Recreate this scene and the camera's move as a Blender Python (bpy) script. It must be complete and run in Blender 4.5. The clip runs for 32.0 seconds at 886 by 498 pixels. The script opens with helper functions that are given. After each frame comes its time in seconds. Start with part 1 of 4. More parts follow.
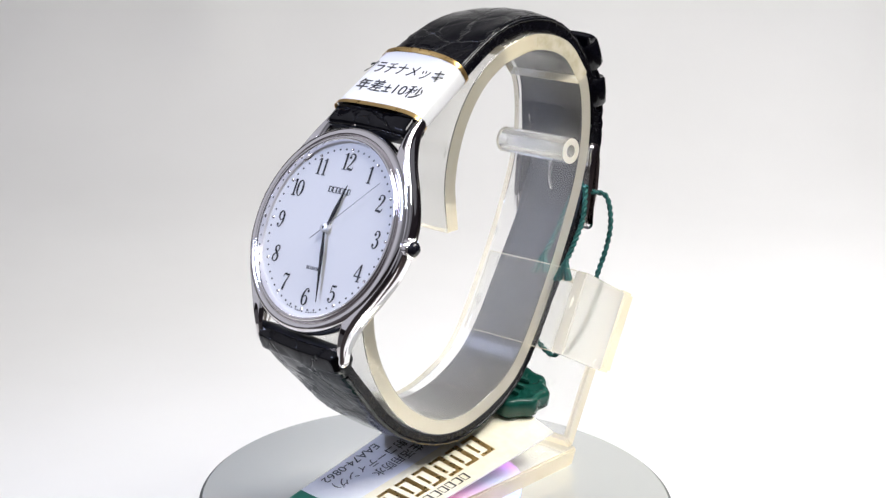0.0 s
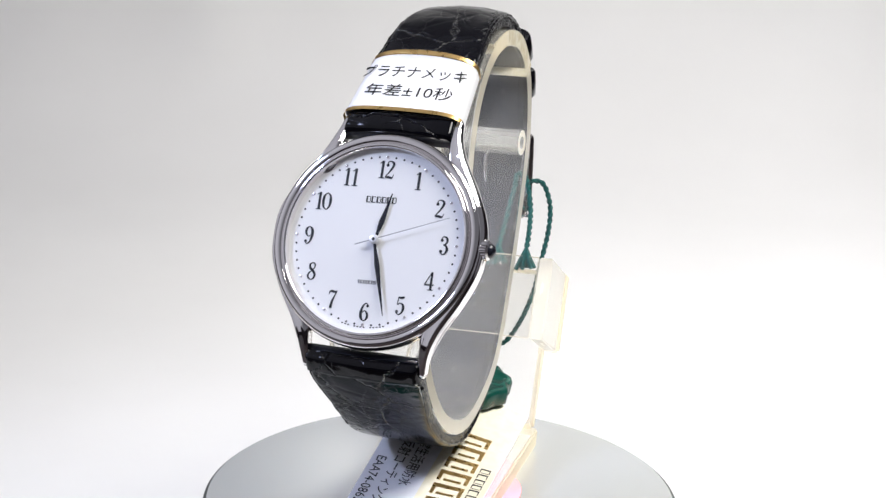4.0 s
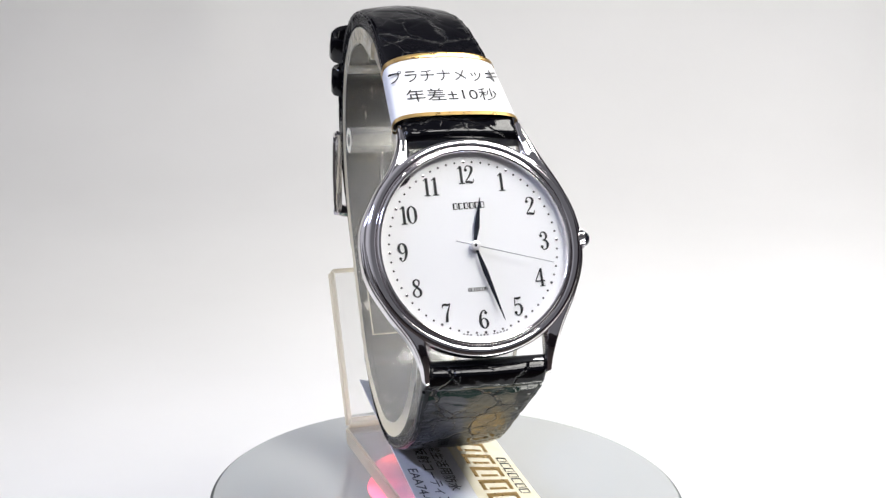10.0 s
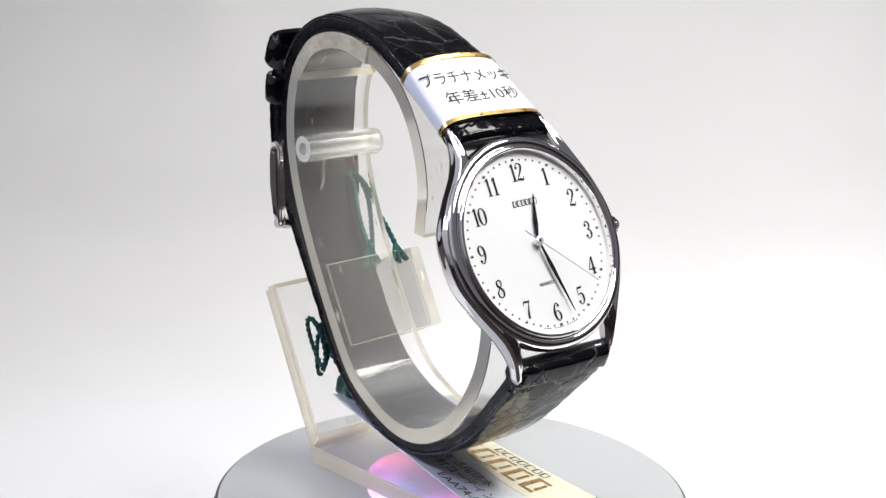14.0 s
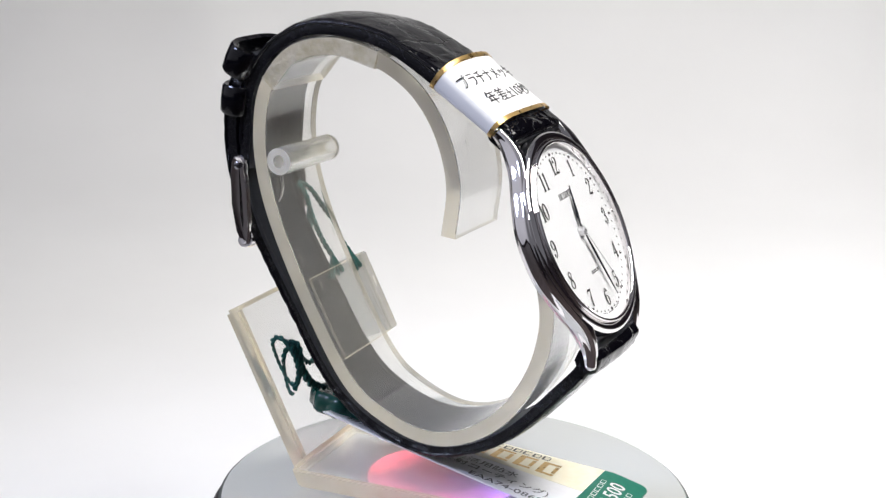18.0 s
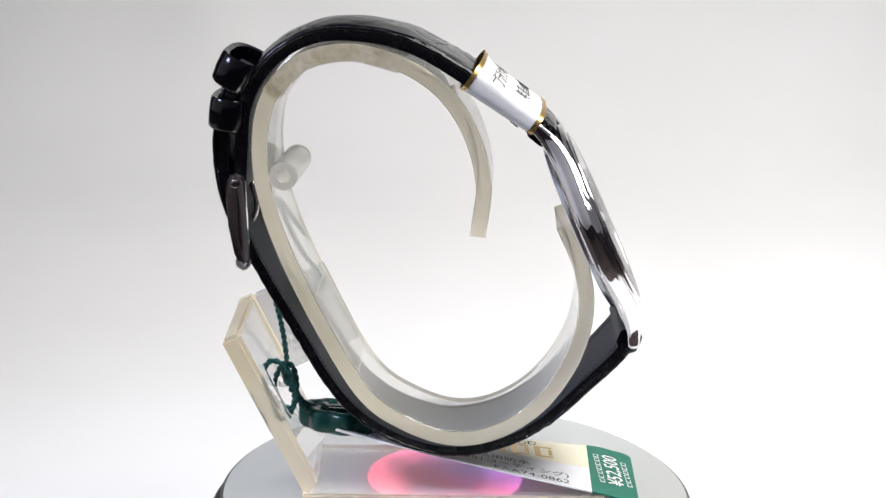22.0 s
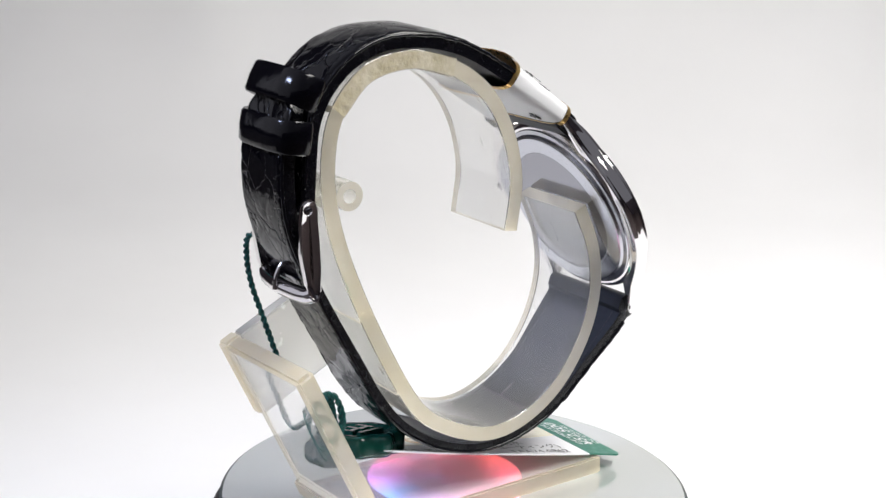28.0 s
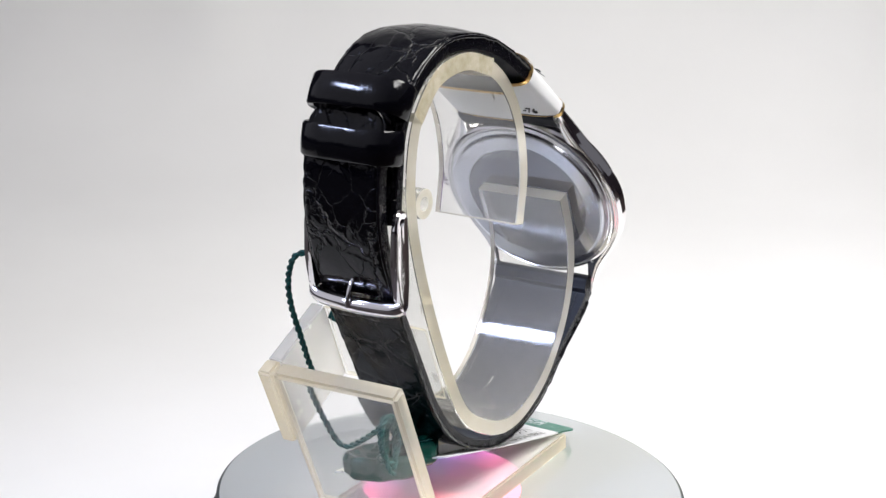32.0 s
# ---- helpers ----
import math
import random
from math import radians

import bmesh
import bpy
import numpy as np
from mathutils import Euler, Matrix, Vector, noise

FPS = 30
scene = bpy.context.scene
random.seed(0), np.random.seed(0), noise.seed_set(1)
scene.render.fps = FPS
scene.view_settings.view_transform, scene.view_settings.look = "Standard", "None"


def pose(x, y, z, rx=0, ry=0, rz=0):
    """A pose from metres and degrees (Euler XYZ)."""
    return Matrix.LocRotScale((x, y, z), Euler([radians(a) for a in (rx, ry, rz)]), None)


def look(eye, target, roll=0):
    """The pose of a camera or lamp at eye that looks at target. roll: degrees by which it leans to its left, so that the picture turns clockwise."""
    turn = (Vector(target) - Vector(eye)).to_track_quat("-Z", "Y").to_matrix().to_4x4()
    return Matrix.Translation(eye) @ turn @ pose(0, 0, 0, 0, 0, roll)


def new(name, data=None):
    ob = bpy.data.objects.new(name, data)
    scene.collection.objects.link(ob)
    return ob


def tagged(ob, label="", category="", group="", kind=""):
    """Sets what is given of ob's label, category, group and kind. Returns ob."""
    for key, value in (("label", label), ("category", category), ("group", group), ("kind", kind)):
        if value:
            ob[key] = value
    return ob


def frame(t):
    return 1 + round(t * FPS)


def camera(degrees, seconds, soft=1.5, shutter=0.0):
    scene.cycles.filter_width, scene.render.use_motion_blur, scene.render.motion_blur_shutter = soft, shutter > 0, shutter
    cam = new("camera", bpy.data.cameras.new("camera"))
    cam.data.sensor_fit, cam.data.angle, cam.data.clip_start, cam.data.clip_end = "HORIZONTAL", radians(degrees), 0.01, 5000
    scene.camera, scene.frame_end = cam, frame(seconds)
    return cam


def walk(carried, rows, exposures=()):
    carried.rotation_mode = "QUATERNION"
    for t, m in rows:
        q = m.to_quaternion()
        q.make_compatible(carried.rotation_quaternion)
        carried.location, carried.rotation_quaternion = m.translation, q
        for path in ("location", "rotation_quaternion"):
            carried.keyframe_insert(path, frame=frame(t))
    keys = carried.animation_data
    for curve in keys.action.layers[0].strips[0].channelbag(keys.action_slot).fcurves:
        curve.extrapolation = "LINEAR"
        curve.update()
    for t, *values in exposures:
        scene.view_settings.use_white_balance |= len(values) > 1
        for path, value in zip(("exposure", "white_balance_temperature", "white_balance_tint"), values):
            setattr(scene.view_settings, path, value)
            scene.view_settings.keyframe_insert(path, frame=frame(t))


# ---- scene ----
CLIP = 32.0
cam = camera(33.82, CLIP, soft=1.4)
EYE = (-0.00107, -0.22846, 0.10093)
TILT = radians(14.565)
AIM = (EYE[0], EYE[1] + math.cos(TILT), EYE[2] - math.sin(TILT))
walk(cam, [(0, look(EYE, AIM, 1.19)), (CLIP, look(EYE, AIM, 1.19))],
     exposures=[(0, 0.0), (CLIP, 0.0)])


def spin(t):
    """Turn of the table in degrees: one turn a minute."""
    return -44.5 + 6.0 * t


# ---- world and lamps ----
world = bpy.data.worlds.new("left_room_fill")
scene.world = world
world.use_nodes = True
WT = world.node_tree
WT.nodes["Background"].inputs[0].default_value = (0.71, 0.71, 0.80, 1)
# Unseen surroundings made brighter towards upper left, added to light steel and dial.
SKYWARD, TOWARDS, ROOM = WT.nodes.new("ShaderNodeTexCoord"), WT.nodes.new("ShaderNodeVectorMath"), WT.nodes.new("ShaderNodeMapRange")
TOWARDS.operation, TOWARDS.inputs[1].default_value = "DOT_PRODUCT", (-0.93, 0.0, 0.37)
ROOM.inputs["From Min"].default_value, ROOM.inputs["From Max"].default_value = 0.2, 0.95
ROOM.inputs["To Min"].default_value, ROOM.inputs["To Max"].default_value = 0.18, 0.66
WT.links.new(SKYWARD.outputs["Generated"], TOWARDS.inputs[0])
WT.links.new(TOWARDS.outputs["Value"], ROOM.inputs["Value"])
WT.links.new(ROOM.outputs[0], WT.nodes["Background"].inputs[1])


def area(name, eye, target, sx, sy, watts, colour, spread=180):
    lamp = bpy.data.lights.new(name, "AREA")
    lamp.shape, lamp.size, lamp.size_y, lamp.energy, lamp.color = "RECTANGLE", sx, sy, watts, colour
    lamp.spread = radians(spread)
    ob = new(name, lamp)
    ob.matrix_world = look(eye, target)
    return ob


area("lamp_right", (0.23, 0.0, 0.44), (0.09, 0.04, 0.0), 0.22, 0.16, 1.9, (1.0, 0.985, 0.94))
area("lamp_left", (-0.37, -0.11, 0.34), (0.0, -0.01, 0.03), 0.12, 0.05, 0.09, (0.58, 0.67, 1.0), 48)
# Added fill lamp with no known source, brightening the paper and front faces.
area("lamp_fill", (0.26, -0.17, 0.50), (0.08, 0.18, 0.0), 0.34, 0.16, 0.49, (1.0, 0.985, 0.975), 66)


# ---- materials ----
def material(name, colour, rough=0.5, metal=0.0, spec=0.5, coat=0.0, trans=0.0, ior=1.45, alpha=1.0):
    m = bpy.data.materials.new(name)
    m.use_nodes = True
    b = m.node_tree.nodes["Principled BSDF"]
    b.inputs["Base Color"].default_value = (*colour, 1)
    b.inputs["Roughness"].default_value = rough
    b.inputs["Metallic"].default_value = metal
    b.inputs["Specular IOR Level"].default_value = spec
    b.inputs["Coat Weight"].default_value = coat
    b.inputs["Transmission Weight"].default_value = trans
    b.inputs["IOR"].default_value = ior
    return m


def bsdf(m):
    return m.node_tree.nodes["Principled BSDF"]


def grain(m, scale, low, high, socket="Roughness", detail=6.0, stretch=(1, 1, 1)):
    """Noise in object space, between two values, into a socket of the shader."""
    t = m.node_tree
    co = t.nodes.new("ShaderNodeTexCoord")
    mp = t.nodes.new("ShaderNodeMapping")
    mp.inputs["Scale"].default_value = stretch
    no = t.nodes.new("ShaderNodeTexNoise")
    no.inputs["Scale"].default_value, no.inputs["Detail"].default_value = scale, detail
    t.links.new(co.outputs["Object"], mp.inputs["Vector"])
    t.links.new(mp.outputs[0], no.inputs["Vector"])
    if socket == "Base Color":
        ra = t.nodes.new("ShaderNodeValToRGB")
        ra.color_ramp.elements[0].color, ra.color_ramp.elements[1].color = (*low, 1), (*high, 1)
        ra.color_ramp.elements[0].position, ra.color_ramp.elements[1].position = 0.32, 0.68
        t.links.new(no.outputs["Fac"], ra.inputs["Fac"])
        t.links.new(ra.outputs[0], bsdf(m).inputs[socket])
    else:
        ra = t.nodes.new("ShaderNodeMapRange")
        ra.inputs["From Min"].default_value, ra.inputs["From Max"].default_value = 0.3, 0.7
        ra.inputs["To Min"].default_value, ra.inputs["To Max"].default_value = low, high
        t.links.new(no.outputs["Fac"], ra.inputs["Value"])
        t.links.new(ra.outputs[0], bsdf(m).inputs[socket])
    return m


def relief(m, scale, strength, dist=0.0001, detail=5.0, stretch=(1, 1, 1)):
    t = m.node_tree
    co = t.nodes.new("ShaderNodeTexCoord")
    mp = t.nodes.new("ShaderNodeMapping")
    mp.inputs["Scale"].default_value = stretch
    no = t.nodes.new("ShaderNodeTexNoise")
    no.inputs["Scale"].default_value, no.inputs["Detail"].default_value = scale, detail
    bu = t.nodes.new("ShaderNodeBump")
    bu.inputs["Strength"].default_value, bu.inputs["Distance"].default_value = strength, dist
    t.links.new(co.outputs["Object"], mp.inputs["Vector"])
    t.links.new(mp.outputs[0], no.inputs["Vector"])
    t.links.new(no.outputs["Fac"], bu.inputs["Height"])
    t.links.new(bu.outputs[0], bsdf(m).inputs["Normal"])
    return m


def clear(name, tint, haze, ior=1.45, rough=0.03, scuff=0.0, grazing=0.7):
    """Thin clear plastic: see-through, with a mirror gloss and a little milky haze."""
    m = bpy.data.materials.new(name)
    m.use_nodes = True
    t = m.node_tree
    t.nodes.remove(t.nodes["Principled BSDF"])
    tr = t.nodes.new("ShaderNodeBsdfTransparent")
    tr.inputs[0].default_value = (*tint, 1)
    di = t.nodes.new("ShaderNodeBsdfDiffuse")
    di.inputs[0].default_value = (0.80, 0.775, 0.715, 1)
    gl = t.nodes.new("ShaderNodeBsdfGlossy")
    gl.inputs["Roughness"].default_value = rough
    lw = t.nodes.new("ShaderNodeLayerWeight")
    lw.inputs[0].default_value = 0.5
    pw = t.nodes.new("ShaderNodeMath")
    pw.operation = "POWER"
    pw.inputs[1].default_value = 4.0
    fr = t.nodes.new("ShaderNodeMapRange")
    fr.inputs["To Min"].default_value, fr.inputs["To Max"].default_value = (ior - 1) ** 2 / (ior + 1) ** 2, grazing
    t.links.new(lw.outputs["Facing"], pw.inputs[0])
    t.links.new(pw.outputs[0], fr.inputs["Value"])
    m1, m2 = t.nodes.new("ShaderNodeMixShader"), t.nodes.new("ShaderNodeMixShader")
    m1.inputs[0].default_value = haze
    if scuff:
        co, mp = t.nodes.new("ShaderNodeTexCoord"), t.nodes.new("ShaderNodeMapping")
        mp.inputs["Scale"].default_value, mp.inputs["Rotation"].default_value = (1.0, 0.22, 0.22), (0.0, 0.5, 0.3)
        no, sm = t.nodes.new("ShaderNodeTexNoise"), t.nodes.new("ShaderNodeMapRange")
        no.inputs["Scale"].default_value, no.inputs["Detail"].default_value = 900.0, 3.0
        sm.inputs["From Min"].default_value, sm.inputs["From Max"].default_value = 0.70, 0.76
        sm.inputs["To Min"].default_value, sm.inputs["To Max"].default_value = haze, haze + scuff
        t.links.new(co.outputs["Object"], mp.inputs["Vector"])
        t.links.new(mp.outputs[0], no.inputs["Vector"])
        t.links.new(no.outputs["Fac"], sm.inputs["Value"])
        t.links.new(sm.outputs[0], m1.inputs[0])
    t.links.new(tr.outputs[0], m1.inputs[1])
    t.links.new(di.outputs[0], m1.inputs[2])
    t.links.new(fr.outputs[0], m2.inputs[0])
    t.links.new(m1.outputs[0], m2.inputs[1])
    t.links.new(gl.outputs[0], m2.inputs[2])
    t.links.new(m2.outputs[0], t.nodes["Material Output"].inputs[0])
    return m


def acrylic(name, haze, tint=(0.985, 0.985, 0.975), rough=0.03, scuff=0.0):
    """Solid clear acrylic that bends light, with a little milky haze and scratches."""
    m = bpy.data.materials.new(name)
    m.use_nodes = True
    t = m.node_tree
    t.nodes.remove(t.nodes["Principled BSDF"])
    gl, di, mx = t.nodes.new("ShaderNodeBsdfGlass"), t.nodes.new("ShaderNodeBsdfDiffuse"), t.nodes.new("ShaderNodeMixShader")
    gl.inputs["Color"].default_value, gl.inputs["Roughness"].default_value, gl.inputs["IOR"].default_value = (*tint, 1), rough, 1.49
    di.inputs[0].default_value = (0.80, 0.775, 0.72, 1)
    co, mp = t.nodes.new("ShaderNodeTexCoord"), t.nodes.new("ShaderNodeMapping")
    mp.inputs["Scale"].default_value, mp.inputs["Rotation"].default_value = (1.0, 0.22, 0.22), (0.0, 0.5, 0.3)
    no, sm = t.nodes.new("ShaderNodeTexNoise"), t.nodes.new("ShaderNodeMapRange")
    no.inputs["Scale"].default_value, no.inputs["Detail"].default_value = 900.0, 3.0
    sm.inputs["From Min"].default_value, sm.inputs["From Max"].default_value = 0.68, 0.76
    sm.inputs["To Min"].default_value, sm.inputs["To Max"].default_value = haze, haze + scuff
    t.links.new(co.outputs["Object"], mp.inputs["Vector"])
    t.links.new(mp.outputs[0], no.inputs["Vector"])
    t.links.new(no.outputs["Fac"], sm.inputs["Value"])
    t.links.new(sm.outputs[0], mx.inputs[0])
    t.links.new(gl.outputs[0], mx.inputs[1])
    t.links.new(di.outputs[0], mx.inputs[2])
    t.links.new(mx.outputs[0], t.nodes["Material Output"].inputs[0])
    return m


def glow(name, colour, strength):
    m = material(name, colour, 0.4)
    bsdf(m).inputs["Emission Color"].default_value = (*colour, 1)
    bsdf(m).inputs["Emission Strength"].default_value = strength
    return m


PAPER = relief(grain(material("backdrop_paper", (0.82, 0.815, 0.81), 0.75, spec=0.2), 9, (0.79, 0.785, 0.78), (0.83, 0.825, 0.82), "Base Color"), 60, 0.06, 0.001)
# Near-black brown of the unseen desk, tuned for what steel and leather reflect.
DESK = relief(grain(material("brown_desk", (0.035, 0.025, 0.024), 0.45), 14, (0.025, 0.017, 0.016), (0.05, 0.036, 0.034), "Base Color", stretch=(1, 9, 1)), 120, 0.2, 0.0005, stretch=(1, 9, 1))
# Colour of the added unseen walls, picked for dark purplish reflections in steel.
WALL = relief(grain(material("mauve_reflection_wall", (0.07, 0.055, 0.063), 0.8), 6, (0.06, 0.047, 0.054), (0.08, 0.064, 0.072), "Base Color"), 50, 0.2, 0.002)
LEATHER = grain(material("black_crocodile", (0.002, 0.002, 0.0035), 0.07, spec=0.33), 260, 0.04, 0.09)


def crocodile(m):
    """Flat glossy scales parted by narrow cracks, laid along the strap (u, v in centimetres)."""
    t = m.node_tree
    uv = t.nodes.new("ShaderNodeUVMap")
    uv.uv_map = "along"
    warp = t.nodes.new("ShaderNodeTexNoise")
    warp.inputs["Scale"].default_value, warp.inputs["Detail"].default_value = 5.0, 6.0
    add = t.nodes.new("ShaderNodeMixRGB")
    add.blend_type, add.inputs[0].default_value = "LINEAR_LIGHT", 0.10
    t.links.new(uv.outputs[0], warp.inputs["Vector"])
    t.links.new(uv.outputs[0], add.inputs[1])
    t.links.new(warp.outputs["Color"], add.inputs[2])
    heights = []
    for scale, wide, deep in ((0.75, 0.016, 1.0), (2.1, 0.018, 0.45)):
        vo = t.nodes.new("ShaderNodeTexVoronoi")
        vo.feature = "DISTANCE_TO_EDGE"
        vo.inputs["Scale"].default_value = scale
        t.links.new(add.outputs[0], vo.inputs["Vector"])
        mr = t.nodes.new("ShaderNodeMapRange")
        mr.inputs["From Max"].default_value, mr.inputs["To Min"].default_value, mr.inputs["To Max"].default_value = wide, -deep, 0.0
        t.links.new(vo.outputs["Distance"], mr.inputs["Value"])
        heights.append(mr)
    where = t.nodes.new("ShaderNodeTexNoise")
    where.inputs["Scale"].default_value = 1.1
    t.links.new(uv.outputs[0], where.inputs["Vector"])
    ramp = t.nodes.new("ShaderNodeMapRange")
    ramp.inputs["From Min"].default_value, ramp.inputs["From Max"].default_value = 0.42, 0.58
    t.links.new(where.outputs["Fac"], ramp.inputs["Value"])
    mul = t.nodes.new("ShaderNodeMath")
    mul.operation = "MULTIPLY"
    t.links.new(ramp.outputs[0], mul.inputs[0])
    t.links.new(heights[1].outputs[0], mul.inputs[1])
    fine = t.nodes.new("ShaderNodeTexNoise")
    fine.inputs["Scale"].default_value, fine.inputs["Detail"].default_value = 8.0, 4.0
    t.links.new(uv.outputs[0], fine.inputs["Vector"])
    fm = t.nodes.new("ShaderNodeMath")
    fm.operation, fm.inputs[1].default_value = "MULTIPLY", 0.14
    gate, rough = t.nodes.new("ShaderNodeMath"), t.nodes.new("ShaderNodeMath")
    gate.operation, gate.inputs[1].default_value, gate.inputs[2].default_value = "MULTIPLY_ADD", 3.6, 0.5
    rough.operation = "MULTIPLY"
    t.links.new(ramp.outputs[0], gate.inputs[0])
    t.links.new(fine.outputs["Fac"], rough.inputs[0])
    t.links.new(gate.outputs[0], rough.inputs[1])
    t.links.new(rough.outputs[0], fm.inputs[0])
    s1, s2 = t.nodes.new("ShaderNodeMath"), t.nodes.new("ShaderNodeMath")
    t.links.new(heights[0].outputs[0], s1.inputs[0])
    t.links.new(mul.outputs[0], s1.inputs[1])
    t.links.new(s1.outputs[0], s2.inputs[0])
    t.links.new(fm.outputs[0], s2.inputs[1])
    bu = t.nodes.new("ShaderNodeBump")
    bu.inputs["Strength"].default_value, bu.inputs["Distance"].default_value = 0.85, 0.0002
    t.links.new(s2.outputs[0], bu.inputs["Height"])
    t.links.new(bu.outputs[0], bsdf(m).inputs["Normal"])


crocodile(LEATHER)
LINING = relief(grain(material("black_lining", (0.008, 0.009, 0.013), 0.46, spec=0.3), 900, (0.006, 0.007, 0.011), (0.010, 0.012, 0.017), "Base Color"), 1500, 0.08, 0.0001)
KEEPER = relief(grain(material("smooth_black_leather", (0.002, 0.002, 0.0035), 0.11, spec=0.36), 420, 0.08, 0.17), 520, 0.22, 0.0003)
EDGE = relief(grain(material("dyed_strap_edge", (0.003, 0.003, 0.005), 0.2, spec=0.4), 900, 0.14, 0.32), 3200, 0.8, 0.00012)
EDGEPAINT = relief(grain(material("edge_paint", (0.003, 0.003, 0.005), 0.12, spec=0.5), 900, 0.07, 0.2), 1500, 0.5, 0.0001)
THREAD = grain(material("black_thread", (0.018, 0.018, 0.02), 0.6), 2000, 0.5, 0.7)
STEEL = grain(material("polished_steel", (0.91, 0.885, 0.89), 0.05, 1.0), 300, 0.03, 0.07)
relief(STEEL, 700, 0.13, 0.00010, 2.0)
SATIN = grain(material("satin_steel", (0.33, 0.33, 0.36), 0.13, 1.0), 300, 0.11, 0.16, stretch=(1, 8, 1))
SECONDSTEEL = grain(material("grey_hand_steel", (0.22, 0.22, 0.24), 0.35, 0.8), 300, 0.3, 0.4)
HUBSTEEL = grain(material("hub_steel", (0.80, 0.80, 0.82), 0.4, 0.7), 300, 0.35, 0.45)
BRUSHED = grain(material("brushed_steel", (0.60, 0.61, 0.66), 0.20, 1.0), 300, 0.16, 0.26, stretch=(8, 1, 1))
DIAL = grain(material("white_dial", (0.86, 0.86, 0.87), 0.35), 4000, 0.30, 0.42)
INK = material("black_ink", (0.012, 0.012, 0.014), 0.4)
HAND = material("blue_black_hand", (0.012, 0.013, 0.02), 0.18, spec=0.6)
GOLD = grain(material("gold_foil", (0.66, 0.44, 0.17), 0.3, 0.9), 900, 0.22, 0.42)
WHITEPRINT = grain(material("white_label", (0.86, 0.86, 0.87), 0.4), 900, 0.34, 0.46)
CARD = grain(material("white_card", (0.84, 0.84, 0.86), 0.45), 700, (0.82, 0.82, 0.85), (0.86, 0.86, 0.88), "Base Color")
CREAM = grain(material("cream_card", (0.86, 0.80, 0.62), 0.42), 700, (0.85, 0.79, 0.60), (0.88, 0.83, 0.68), "Base Color")
GREEN = grain(material("green_print", (0.012, 0.17, 0.115), 0.35), 900, 0.28, 0.42)
SEALGREEN = relief(grain(material("green_seal", (0.006, 0.060, 0.045), 0.2, spec=0.5), 500, 0.12, 0.30), 700, 0.25, 0.0002)
CORD = relief(grain(material("green_cord", (0.008, 0.13, 0.115), 0.6), 2500, (0.003, 0.05, 0.048), (0.013, 0.14, 0.12), "Base Color"), 4000, 0.7, 0.0002)
CLEAR = clear("clear_acrylic", (0.97, 0.97, 0.96), 0.035)
RINGCLEAR = acrylic("clear_ring_acrylic", 0.085, scuff=0.35, rough=0.06)
CRYSTAL = clear("watch_crystal", (0.99, 0.99, 0.99), 0.0, 1.22, 0.01)
FROST = relief(grain(material("sawn_acrylic_edge", (0.82, 0.77, 0.64), 0.38, trans=0.2), 400, (0.88, 0.83, 0.69), (0.94, 0.90, 0.80), "Base Color"), 900, 0.10, 0.0002)
SHEER = material("polished_edge", (0.92, 0.87, 0.75), 0.3)
SHEER_TREE = SHEER.node_tree
SHEER_MIX, SHEER_CLEAR = SHEER_TREE.nodes.new("ShaderNodeMixShader"), SHEER_TREE.nodes.new("ShaderNodeBsdfTransparent")
SHEER_MIX.inputs[0].default_value = 0.5
SHEER_CLEAR.inputs[0].default_value = (1.0, 0.96, 0.86, 1)
SHEER_TREE.links.new(SHEER_CLEAR.outputs[0], SHEER_MIX.inputs[1])
SHEER_PIPE, SHEER_GLOW = SHEER_TREE.nodes.new("ShaderNodeMixShader"), SHEER_TREE.nodes.new("ShaderNodeBsdfTranslucent")
SHEER_PIPE.inputs[0].default_value = 0.3
SHEER_GLOW.inputs[0].default_value = (1.0, 0.93, 0.76, 1)
SHEER_TREE.links.new(bsdf(SHEER).outputs[0], SHEER_PIPE.inputs[1])
SHEER_TREE.links.new(SHEER_GLOW.outputs[0], SHEER_PIPE.inputs[2])
SHEER_TREE.links.new(SHEER_PIPE.outputs[0], SHEER_MIX.inputs[2])
SHEER_TREE.links.new(SHEER_MIX.outputs[0], SHEER_TREE.nodes["Material Output"].inputs[0])
grain(SHEER, 400, (0.95, 0.875, 0.69), (0.98, 0.93, 0.79), "Base Color")
TAPE = relief(grain(material("crinkled_tape", (0.80, 0.75, 0.60), 0.14, trans=0.35), 500, (0.66, 0.59, 0.42), (0.86, 0.81, 0.66), "Base Color"), 900, 0.8, 0.0004)
MIRROR = grain(material("mirror_plate", (0.73, 0.75, 0.735), 0.03, 0.5), 60, 0.015, 0.05)
GLASSEDGE = material("glass_edge", (0.07, 0.08, 0.078), 0.3)
BLACKPLASTIC = grain(material("black_plastic", (0.012, 0.012, 0.014), 0.35), 800, 0.28, 0.45)
LEDRING = glow("led_ring_glow", (1.0, 0.15, 0.4), 1.0)


